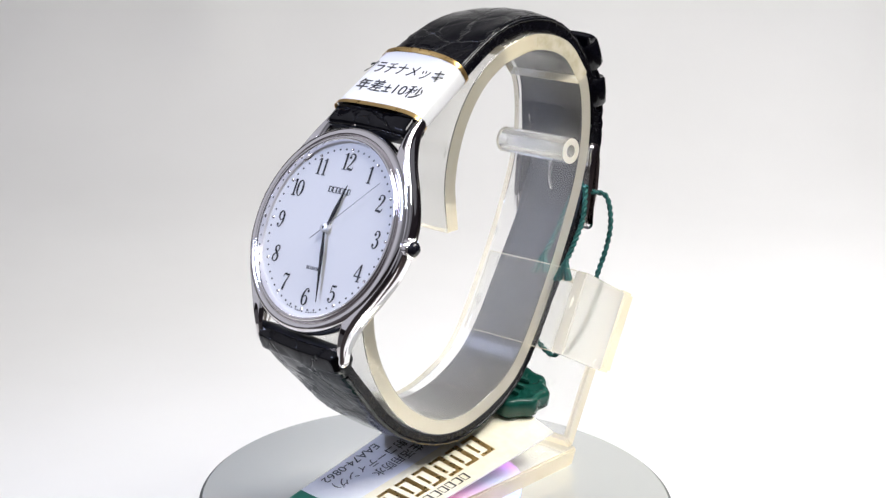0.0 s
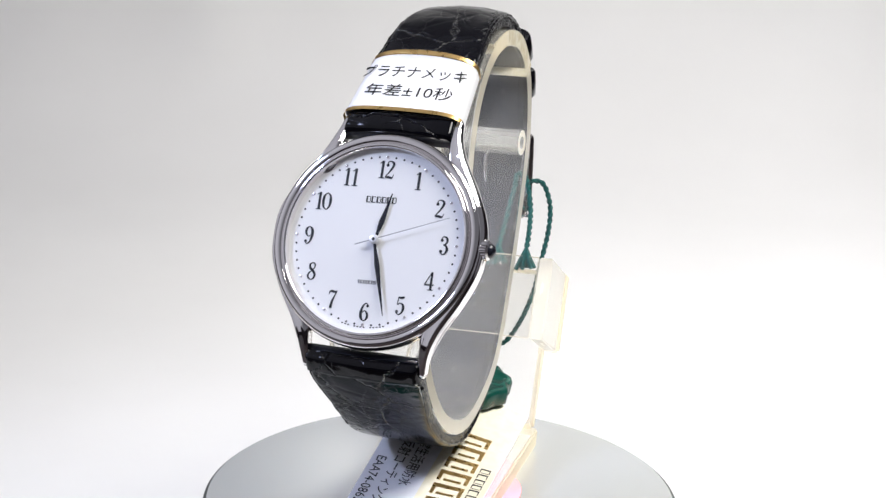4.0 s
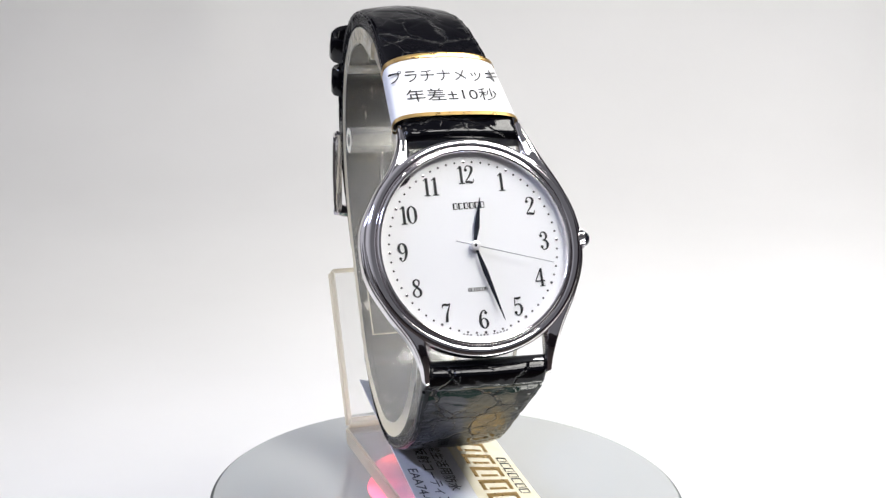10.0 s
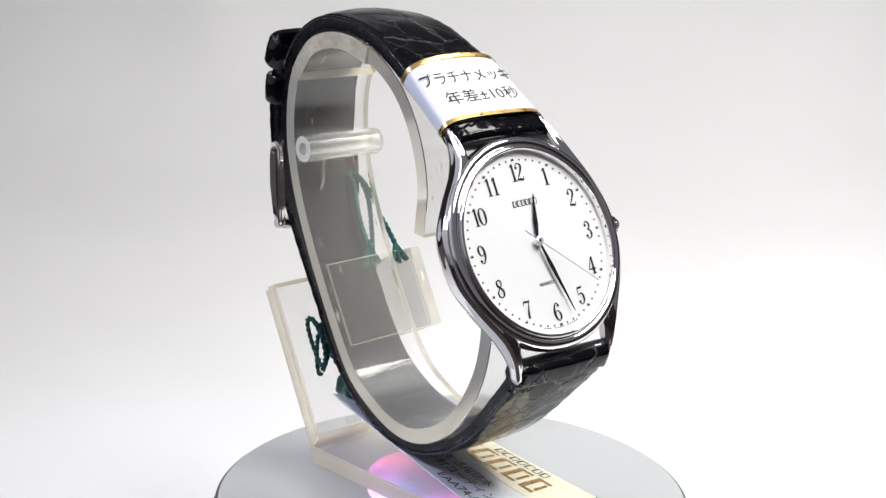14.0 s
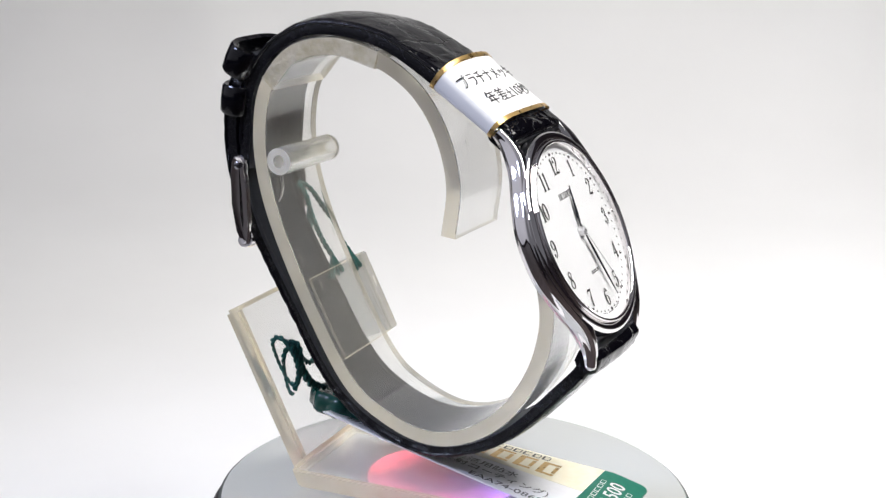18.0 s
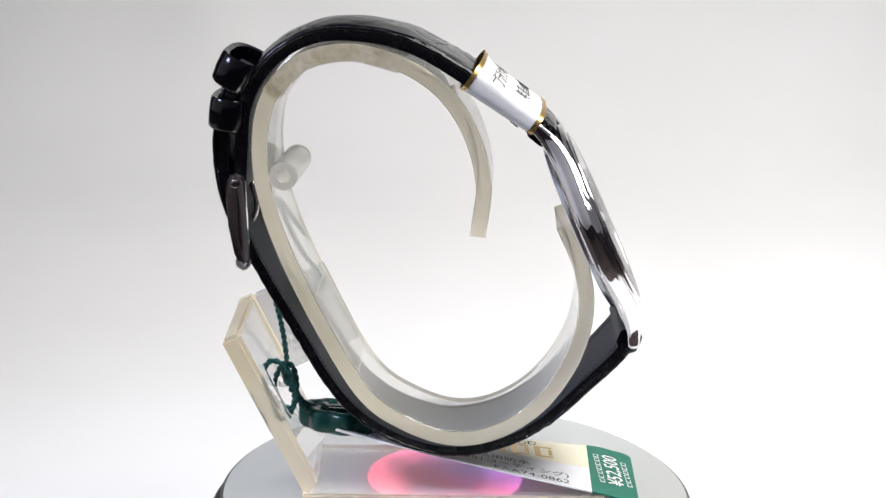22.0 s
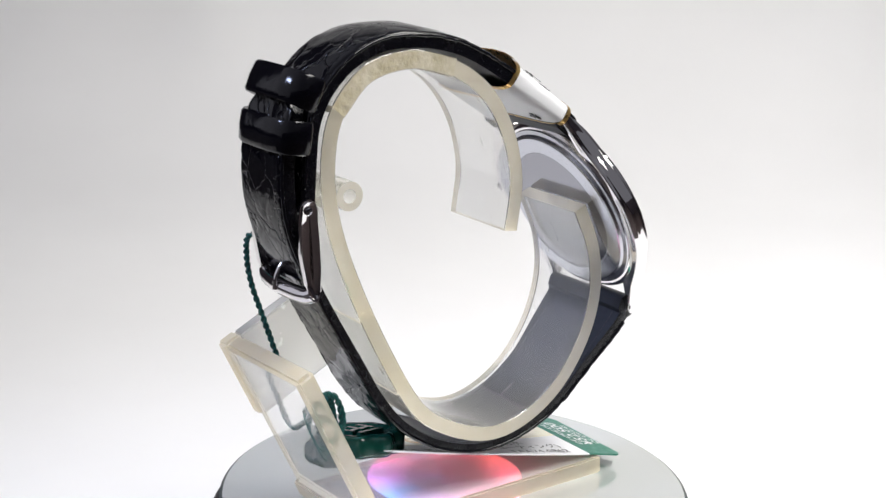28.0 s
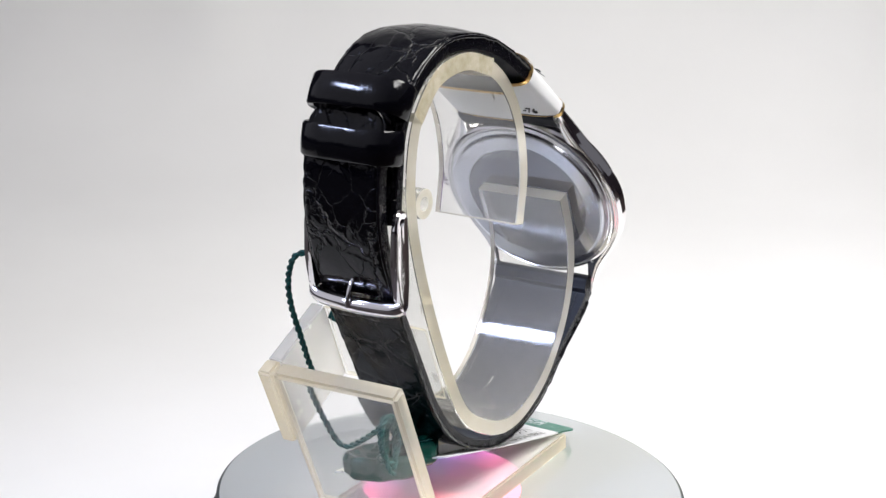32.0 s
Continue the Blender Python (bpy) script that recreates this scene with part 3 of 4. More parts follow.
# ---- wristwatch ----
HUB = Vector((-2.95, -23.55, 48.15))
LEAN = radians(25.74)
EX = Vector((1, 0, 0))
EY = Vector((0, math.sin(LEAN), math.cos(LEAN)))
EN = Vector((0, -math.cos(LEAN), math.sin(LEAN)))
FACE = Matrix(((EX.x, EY.x, EN.x, HUB.x), (EX.y, EY.y, EN.y, HUB.y), (EX.z, EY.z, EN.z, HUB.z), (0, 0, 0, 1))) @ pose(0, 0, 0, 0, 0, 1.9)


def face_at(u, v, n, turn=0):
    return FACE @ Matrix.Translation((u, v, n)) @ pose(0, 0, 0, 0, 0, turn)


def strap_mesh(line, x_mid, width, thick, crown, out, seed, step=0.36):
    """A leather strap along a line in y, z, with padded crocodile scales on its outer side."""
    pts = spline([(0, y, z) for y, z in line], step)
    bm = bmesh.new()
    rows = []
    across = 44
    n = len(pts) - 1
    for i, p in enumerate(pts):
        s = i / n
        tan = (pts[min(i + 1, n)] - pts[max(i - 1, 0)]).normalized()
        nor = Vector((0, -tan.z, tan.y)) * out
        w, h, c = width(s), thick(s), crown(s)
        ring = []
        for j in range(across + 1):
            q = -1 + 2 * j / across
            x = q * w / 2
            edge = min(1.0, (1 - abs(q)) / 0.10)
            up = h / 2 * (0.55 + 0.45 * math.sqrt(max(0, 1 - (1 - edge) ** 2))) + c * (1 - q * q)
            y = i * step
            wx = x + 0.8 * noise.noise(Vector((x * 0.4, y * 0.4, seed)))
            cell = noise.voronoi(Vector((wx * 0.11 + seed, y * 0.13, seed)))[0]
            crease = min(1.0, (cell[1] - cell[0]) / 0.08)
            soft = noise.noise(Vector((x * 0.25, y * 0.25, seed + 4))) * 0.14
            up += (-0.10 * (1 - crease) ** 2 + soft) * edge
            up += 0.11 * noise.noise(Vector((x * 0.9, y * 1.1, seed + 9))) * smooth(0.72, 0.9, abs(q)) * edge
            ring.append(bm.verts.new(Vector((x_mid(s) + x, p.y, p.z)) + nor * up))
        for j in range(7):
            q = 1 - 2 * j / 6
            ring.append(bm.verts.new(Vector((x_mid(s) + q * w / 2 * 0.985, p.y, p.z)) - nor * h / 2))
        rows.append(ring)
    grid_faces(bm, rows, True, lambda i, j: 0 if j < across else (2 if j in (across, across + 7) else 1))
    for r in (rows[0], rows[-1]):
        bm.faces.new(r).material_index = 1
    lay = bm.loops.layers.uv.new("along")
    bm.verts.index_update()
    wide = len(rows[0])
    for fc in bm.faces:
        for lp in fc.loops:
            i, j = divmod(lp.vert.index, wide)
            lp[lay].uv = ((min(j, across) / across - 0.5) * width(i / n) * 0.1 + seed, i * step * 0.1)
    return bm


UPPER = [(-15.5, 61.75), (-8.2, 67.4), (-2.2, 71.3), (4.0, 74.8), (9.0, 76.5), (14.5, 77.2), (20.0, 76.8), (25.0, 74.5), (28.9, 70.6), (31.0, 66.0), (31.6, 60.5), (32.0, 53.4)]
LOWER = [(-29.3, 32.4), (-27.9, 29.0), (-23.7, 24.1), (-16.6, 16.7), (-9.1, 12.3), (-0.9, 10.7), (7.2, 12.5), (14.1, 16.7), (18.9, 22.4), (23.0, 29.4), (29.2, 40.2), (32.9, 48.0), (34.7, 54.5), (34.9, 61.5), (33.6, 67.5), (31.8, 71.3)]


def rolled(s, length):
    """Share of the round roll in which a strap ends at its spring bar."""
    e = s * length
    return (1 - smooth(2.9, 3.7, e)) * math.sqrt(max(0.0, min(1.0, 1 - (1 - min(1.0, e / 1.5)) ** 2))) - 0.9 * (1 - smooth(0.0, 0.7, e))


def wristwatch():
    w = thing("wristwatch", (-3, 0, 10), "steel wristwatch with white dial and black crocodile strap on the stand", "wristwatch")
    back = part("case_back", lathe([(10.9, -3.58), (11.0, -3.64), (13.5, -3.60), (13.8, -3.45), (14.0, -3.0), (14.7, -2.9), (15.0, -2.4)], 128, FACE), BRUSHED, w, "satin steel case back", 20)
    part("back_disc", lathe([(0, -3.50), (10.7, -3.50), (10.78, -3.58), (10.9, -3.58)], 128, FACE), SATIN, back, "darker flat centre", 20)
    part("case_body", lathe([(14.2, -2.6), (15.2, -2.75), (15.9, -2.3), (16.2, -1.6), (16.2, -1.0), (16.0, -0.45), (14.8, 0.0), (14.2, 0.0)], 128, FACE), STEEL, w)
    rim = [(15.32 + 0.86 * math.cos(radians(a)), 0.86 * math.sin(radians(a))) for a in range(-30, 151, 15)]
    rim += [(14.52, 0.55)] + [(14.26 + 0.32 * math.cos(radians(a)), 0.84 + 0.34 * math.sin(radians(a))) for a in range(-10, 181, 19)] + [(13.88, 0.5), (13.8, -0.1)]
    part("bezel", lathe(rim, 160, FACE), STEEL, w, "stepped polished bezel", 70)
    part("dial", lathe([(0, 0), (13.82, 0), (13.82, -0.3)], 128, FACE), DIAL, w, "white dial", 40)
    ob = part("crystal", lathe([(0, 1.62), (5, 1.58), (9, 1.5), (12, 1.34), (13.95, 1.14)], 96, FACE), CRYSTAL, w, "clear watch glass", "all")
    ob.visible_shadow = False
    for su in (-1, 1):
        up_in, low_in = ((1.35, 0.55) if su < 0 else (-0.1, 0.1))
        line = [(9.5 - low_in, -19.2, -2.9), (9.9 - low_in, -16.0, -1.6), (11.1 - 0.9 * low_in, -12.3, -1.0), (13.45 - 0.4 * low_in, -8.0, -1.0), (15.2, -3.8, -1.15), (15.65, 0, -1.2), (15.2, 3.8, -1.15),
                (13.45 - 0.4 * up_in, 8.0, -1.0), (11.1 - 0.9 * up_in, 12.3, -1.0), (9.9 - up_in, 16.0, -1.6), (9.5 - up_in, 19.6, -2.9)]
        pts = spline([(su * x, y, z) for x, y, z in line], 0.22)
        bm = bmesh.new()
        rows = []
        n = len(pts) - 1
        for i, p in enumerate(pts):
            e = min(i, n - i) * 0.22
            tan = (pts[min(i + 1, n)] - pts[max(i - 1, 0)]).normalized()
            side = Vector((tan.y, -tan.x, 0)).normalized()
            upv = side.cross(tan).normalized()
            if upv.z < 0:
                upv = -upv
            a = mix(0.55, 1.12, smooth(0, 9, e))
            b = mix(0.9, 1.5, smooth(0, 7, e))
            if e < 1.0:
                k = math.sqrt(max(0.03, 1 - (1 - e) ** 2))
                a, b = a * k, b * k
            ring = []
            for k in range(72):
                an = 2 * math.pi * k / 72
                cx, cz = math.cos(an), math.sin(an)
                g = 1 + 0.028 * math.cos(9 * an + 0.6) * smooth(0.8, 3, e)
                inner = (8.95 - (up_in if p.y > 0 else low_in))
                reach = max(a, min(2.4, abs(p.x) - inner) * smooth(8.5, 11.5, abs(p.y))) if cx * su < 0 else a
                ring.append(bm.verts.new(p + side * reach * g * math.copysign(abs(cx) ** 0.62, cx) + upv * b * g * math.copysign(abs(cz) ** 0.72, cz)))
            rows.append(ring)
        grid_faces(bm, rows, True)
        bm.faces.new(rows[0])
        bm.faces.new(rows[-1])
        bmesh.ops.transform(bm, matrix=FACE, verts=bm.verts)
        part("case_flank", bm, STEEL, w, "polished case side running into two lugs", 60)
    for sv in (-1, 1):
        part("spring_bar", tube([FACE @ Vector((-8.6, sv * 17.4, -2.0)), FACE @ Vector((0, sv * 17.4, -2.0)), FACE @ Vector((8.6, sv * 17.4, -2.0))], 0.6), STEEL, w)
    # crown
    cr = FACE @ Matrix.Translation((15.1, 0, -1.2)) @ pose(0, 0, 0, 0, 90, 0)
    bm = bmesh.new()
    rows = []
    for k in range(72):
        a = 2 * math.pi * k / 72
        g = 0.13 if k % 3 == 0 else 0.0
        rows.append([bm.verts.new((r * math.cos(a), r * math.sin(a), h)) for r, h in ((0.9, 0), (1.0, 0.5), (1.55 - g, 0.7), (1.62 - g, 1.4), (1.5 - g, 2.0), (1.15, 2.25), (0, 2.3))])
    rows.append(rows[0])
    grid_faces(bm, rows)
    bmesh.ops.transform(bm, matrix=cr, verts=bm.verts)
    crown = part("crown", bm, STEEL, w, "fluted crown", 30)
    part("cabochon", lathe([(1.12, 2.2), (1.05, 2.6), (0.75, 2.95), (0.35, 3.1), (0, 3.14)], 32, cr), HAND, crown, "black cabochon", "all")
    # dial print
    for k in range(1, 13):
        a = radians(30 * k)
        u, v = 10.75 * math.sin(a), 10.75 * math.cos(a)
        part("numeral", numeral(str(k), 2.72, face_at(u, v, 0.02)), INK, w, "", 0)
    for k in range(60):
        a = radians(6 * k)
        big = k % 5 == 0
        dot = lathe([(0, 0.2), (0.2, 0.16), (0.29, 0.0)] if big else [(0, 0.05), (0.15, 0.05), (0.16, 0.0)], 12, face_at(12.65 * math.sin(a), 12.65 * math.cos(a), 0.0))
        part("hour_stud" if big else "minute_dot", dot, STEEL if big else INK, w, "", 40)
    part("dial_mark", strokes(6, 4.9, 0.95, 0.24, face_at(0, 6.1, 0.01)), INK, w, "small row of dark printed strokes", 0)
    part("dial_mark", strokes(7, 2.9, 0.5, 0.12, face_at(-0.3, -6.3, 0.01)), INK, w, "tiny row of dark printed strokes", 0)
    for k in range(14):
        a = radians(180 + (k - 6.5) * 2.2)
        if k in (5, 10):
            continue
        part("fine_print", slab(0.28, 0.17, 0.02, face_at(13.05 * math.sin(a), 13.0 * math.cos(a), 0.02, 180 - math.degrees(a)), 0), INK, w, "", 0)
    # hands, each in its own space on the dial's axis
    o = origin_of(w)
    axis = Matrix.Translation((FACE.translation - o) * MM) @ FACE.to_3x3().to_4x4()

    def hand(name, outline, height, thick, mat, label):
        bm = bmesh.new()
        lo = [bm.verts.new((x, y, height)) for x, y in outline]
        hi = [bm.verts.new((x * 0.7, y, height + thick)) for x, y in outline]
        bm.faces.new(lo)
        bm.faces.new(hi)
        for i in range(len(lo)):
            j = (i + 1) % len(lo)
            bm.faces.new((lo[i], lo[j], hi[j], hi[i]))
        for v in bm.verts:
            v.co *= MM
        return finish(name, bm, mat, w, label, 30)

    hour = hand("hour_hand", [(-0.22, 0), (-0.25, 1.2), (-0.45, 2.8), (-0.32, 4.4), (-0.06, 7.3), (0.06, 7.3), (0.32, 4.4), (0.45, 2.8), (0.25, 1.2), (0.22, 0)], 0.35, 0.10, HAND, "black leaf hour hand")
    minute = hand("minute_hand", [(-0.2, 0), (-0.22, 1.2), (-0.40, 4.0), (-0.28, 7.0), (-0.05, 11.6), (0.05, 11.6), (0.28, 7.0), (0.40, 4.0), (0.22, 1.2), (0.2, 0)], 0.60, 0.10, HAND, "black leaf minute hand")
    second = hand("second_hand", [(-0.07, -3.0), (-0.035, 12.0), (0.035, 12.0), (0.07, -3.0)], 0.85, 0.05, SECONDSTEEL, "thin steel second hand")
    part("hand_hub", lathe([(0.22, 0.92), (0.26, 1.0), (0.5, 1.0), (0.72, 0.9), (0.75, 0.3), (0.75, 0.0)], 32, FACE), HUBSTEEL, w, "round steel hub", 40)
    part("hub_pin", lathe([(0, 0.95), (0.23, 0.93)], 20, FACE), INK, w, "dark centre of the hub", 0)
    hour.matrix_basis = axis @ pose(0, 0, 0, 0, 0, -13.6)
    # straps
    straps = (
        ("upper_strap", "black crocodile strap", UPPER, 1, 3.3,
         lambda u: mix(-2.9, -4.6, min(1.0, u * 1.6)),
         lambda u: mix(17.6, 14.0, smooth(0.05, 0.62, u)),
         lambda u: mix(2.4, 2.1, smooth(0.3, 0.9, u)) + 1.0 * rolled(u, 62),
         lambda u: 0.5 - 0.3 * smooth(0.1, 0.3, u) + 0.5 * smooth(0.3, 0.5, u) - 0.6 * smooth(0.75, 0.9, u)),
        ("lower_strap", "long black crocodile strap", LOWER, -1, 9.1,
         lambda u: mix(-2.3, -5.0, u),
         lambda u: (18.1 - 2.8 * smooth(0.025, 0.16, u) - 2.7 * smooth(0.16, 0.6, u)) * (1 - 0.6 * smooth(0.96, 1.0, u)),
         lambda u: mix(2.2, 1.6, smooth(0.05, 0.3, u)) + 1.5 * rolled(u, 118) + 0.9 * smooth(0.72, 0.80, u),
         lambda u: mix(0.3, 0.0, smooth(0.2, 0.6, u))))
    for name, label, line, out, seed, x_mid, width, thick, crown in straps:
        strap = part(name, strap_mesh(line, x_mid, width, thick, crown, out, seed), [LEATHER, LINING, EDGE], w, label, 50)
        pts = spline([(0, y, z) for y, z in line], 0.5)
        n = len(pts) - 1
        for side in (-1, 1):
            way = []
            for i in range(9, n - 6):
                tan = (pts[i + 1] - pts[i - 1]).normalized()
                nor = Vector((0, -tan.z, tan.y)) * out
                u = i / n
                jig = 0.10 * noise.noise(Vector((i * 0.31, side * 5.0, seed)))
                way.append(pts[i] + nor * (thick(u) * 0.30 + jig) + Vector((x_mid(u) + side * (width(u) / 2 - 0.10 + 0.5 * jig), 0, 0)))
            bead = tube(way[::2], lambda u, k=side: 0.30 + 0.10 * noise.noise(Vector((u * 90.0, k * 3.0, seed))), 8, 0.4)
            part("edge_bead", bead, EDGEPAINT, strap, "glossy dyed edge", 60)
    for line, out, half in ((UPPER, 1, (7.3, 6.0)), (LOWER, -1, (6.9, 5.2))):
        pts = spline([(0, y, z) for y, z in line], 0.85)
        n = len(pts) - 1
        rows = []
        for i in range(5, n - 3):
            s = i / n
            tan = (pts[i + 1] - pts[i - 1]).normalized()
            nor = Vector((0, -tan.z, tan.y)) * out
            depth = 1.08 if out > 0 else (mix(2.2, 1.6, smooth(0.05, 0.3, s)) + 0.9 * smooth(0.72, 0.80, s)) / 2 + 0.02
            mid = mix(-2.9, -4.6, min(1.0, s * 1.6)) if out > 0 else mix(-2.6, -5.0, s)
            for side in (-1, 1):
                c = pts[i] - nor * depth + Vector((mid + side * mix(half[0], half[1], smooth(0.15, 0.6, s)), 0, 0))
                rows.append(slab(0.24, 0.6, 0.16, Matrix.Translation(c) @ pose(0, 0, 0, math.degrees(math.atan2(tan.z, tan.y)), 0, 0), 0.05, 1))
        part("stitching", merge(rows), THREAD, w, "rows of fine dark stitches", 30)
    for z, y, tilt, mid in ((70.6, 32.0, 25, -5.4), (64.4, 33.2, 7, -4.9)):
        m = Matrix.Translation((mid, y, z)) @ pose(0, 0, 0, tilt, 0, 0)
        bm = bmesh.new()
        rows = []
        hw, hd, hh = 8.0, 3.9, 2.4
        for k in range(64):
            a = 2 * math.pi * k / 64
            cx, cy = math.cos(a), math.sin(a)
            bx, by = hw * math.copysign(abs(cx) ** 0.6, cx), (hd if cy > 0 else 2.7) * math.copysign(abs(cy) ** 0.8, cy)
            wob = 0.12 * noise.noise(Vector((bx * 0.6, by * 0.6, z)))
            rows.append([bm.verts.new((bx * k2, by * (1 - (1 - k2) * 2.4) + wob, h)) for k2, h in ((0.89, -hh * 0.9), (0.97, -hh), (1.0, -hh * 0.85), (1.012, 0), (1.0, hh * 0.85), (0.97, hh), (0.89, hh * 0.9), (0.885, 0))])
        rows.append(rows[0])
        for i in range(len(rows) - 1):
            for j in range(8):
                k = (j + 1) % 8
                bm.faces.new((rows[i][j], rows[i][k], rows[i + 1][k], rows[i + 1][j]))
        lay = bm.loops.layers.uv.new("along")
        for fc in bm.faces:
            for lp in fc.loops:
                lp[lay].uv = (lp.vert.co.x * 0.1 + z, (lp.vert.co.z + lp.vert.co.y) * 0.1)
        bmesh.ops.transform(bm, matrix=m, verts=bm.verts)
        part("keeper_loop", bm, KEEPER, w, "black leather keeper loop", 50)
    # buckle
    bx0, bx1 = -12.7, 3.4
    bar = [(bx0 + 0.5, 31.4, 41.6), (bx0 + 2.2, 31.9, 41.0), (-4.6, 32.5, 40.9), (bx1 - 2.2, 31.9, 41.0), (bx1 - 0.5, 31.4, 41.6)]
    buckle = part("buckle", tube(bar, 1.2, 16, 0.5), STEEL, w, "polished steel pin buckle", 60)
    cheek = [(33.6, 55.0), (32.8, 55.7), (31.6, 55.6), (30.9, 54.6), (30.8, 50.0), (30.5, 45.0), (30.3, 41.6), (30.9, 40.7), (31.9, 40.7), (32.7, 43.0), (33.6, 47.5), (34.0, 52.0)]
    for x0 in (bx0, bx1 - 1.1):
        b = prism(cheek, x0, x0 + 1.1, 0.34, 0.0)
        for deep, wide in ((0.16, 0.35), (0.12, 0.4), (0.05, 0.3)):
            flat = [fc for fc in b.faces if fc.calc_area() > 4 and (fc.calc_center_median().x - x0 - 0.55) * (x0 + 5) > 0]
            bmesh.ops.inset_region(b, faces=flat, thickness=wide, depth=deep, use_even_offset=True)
        part("buckle_side", b, STEEL, buckle, "", 60)
        part("rivet", lathe([(0, 0.12), (0.45, 0.1), (0.6, 0.0)], 20, Matrix.Translation((x0 if x0 == bx0 else x0 + 1.1, 32.5, 54.0)) @ pose(0, 0, 0, 0, -90 if x0 == bx0 else 90, 0)), SATIN, buckle)
    part("pin", tube([(-4.4, 31.8, 54.6), (-4.4, 30.6, 49.0), (-4.4, 31.8, 45.4), (-4.4, 32.9, 44.0), (-4.4, 33.6, 42.4), (-4.4, 33.8, 40.7)], lambda u: 0.5 - 0.16 * u, 10), STEEL, buckle, "", 60)
    part("hinge_bar", tube([(bx0 + 0.5, 31.8, 54.9), (-4.4, 31.8, 54.9), (bx1 - 0.5, 31.8, 54.9)], 0.5, 8), STEEL, buckle, "", 60)
    return w, axis, hour, minute, second


watch, dial_axis, hour_hand, minute_hand, second_hand = wristwatch()


# ---- label band round the strap ----
def label_band():
    lb = thing("label_band", (-3, -7, 66), "white paper label band with gold edges round the strap", "label")
    a, b = Vector((-2.9, 70.7)), Vector((-12.7, 63.8))
    t = (b - a).normalized()
    up = Vector((-t.y, t.x))
    if up.y < 0:
        up = -up
    length = (b - a).length

    def shell(s0, s1, grow, flare=0.0):
        bm = bmesh.new()
        rows = []
        for i in range(9):
            s = mix(s0, s1, i / 8)
            ring = []
            hw = mix(8.75, 9.6, s / length) + grow
            for k in range(72):
                an = 2 * math.pi * k / 72
                cx, cz = math.cos(an), math.sin(an)
                x = hw * math.copysign(abs(cx) ** 0.42, cx)
                h = (2.4 + grow if cz > 0 else mix(2.3, 1.5, s / length) + grow) * math.copysign(abs(cz) ** 0.6, cz)
                h += (0.35 + flare * (1 - smooth(-0.3, 2.4, s))) * (1 - (x / hw) ** 2) * (1 if cz > 0 else 0)
                p = a + t * s + up * (h + 0.1)
                ring.append(bm.verts.new((x - mix(3.4, 3.15, s / length), p.x, p.y)))
            rows.append(ring)
        grid_faces(bm, rows, True)
        return bm
    part("paper_sleeve", shell(0.5, length - 0.5, 0.0, 1.0), WHITEPRINT, lb, "", 60)
    part("gold_edge", shell(-0.3, 0.45, 0.10, 1.0), GOLD, lb, "gold foil edge", 60)
    part("gold_lining", shell(-0.28, 3.0, -0.08, 1.0), GOLD, lb, "gold foil lining inside the open end", 60)
    part("gold_edge", shell(length - 0.45, length + 0.3, 0.10), GOLD, lb, "gold foil edge", 60)

    def on(s, x, lift):
        p = a + t * s + up * lift
        m = Matrix.Identity(4)
        ex, ey, en = Vector((1, 0, 0)), Vector((0, -t.x, -t.y)), Vector((0, up.x, up.y))
        for r in range(3):
            m[r][0], m[r][1], m[r][2] = ex[r], ey[r], en[r]
        m.translation = (x - 3.5, p.x, p.y)
        return m

    def curved(bm):
        for v in bm.verts:
            x = v.co.x + 3.5
            lim = 8.4 if x < 0 else 9.0
            bent = min(abs(x), lim)
            drop = 2.2 * (1 - max(0.0, 1 - (bent / 9.3) ** 4.8) ** 0.13) + 0.35 * (bent / 9) ** 2 + max(0.0, abs(x) - lim) * 0.95
            v.co.x = math.copysign(bent + min(0.55, max(0.0, abs(x) - lim) * 0.45), x) - 3.5
            v.co -= Vector((0, up.x, up.y)) * drop
        return bm
    lift = 2.9
    under = on(9.6, -5.0, -1.64) @ pose(0, 0, 0, 180, 0, 180)
    part("lettering", letters("-76", 2.1, under, 0.16), INK, lb, "", 0)
    part("lettering", curved(letters("プラチナメッキ", 2.95, on(3.9, -0.2, lift), 0.05, 0.86, bold=-0.004)), INK, lb, "", 0)
    part("lettering", curved(letters("年差±10秒", 2.9, on(8.1, 0.3, lift), 0.05, 1.08, bold=-0.004)), INK, lb, "", 0)


label_band()


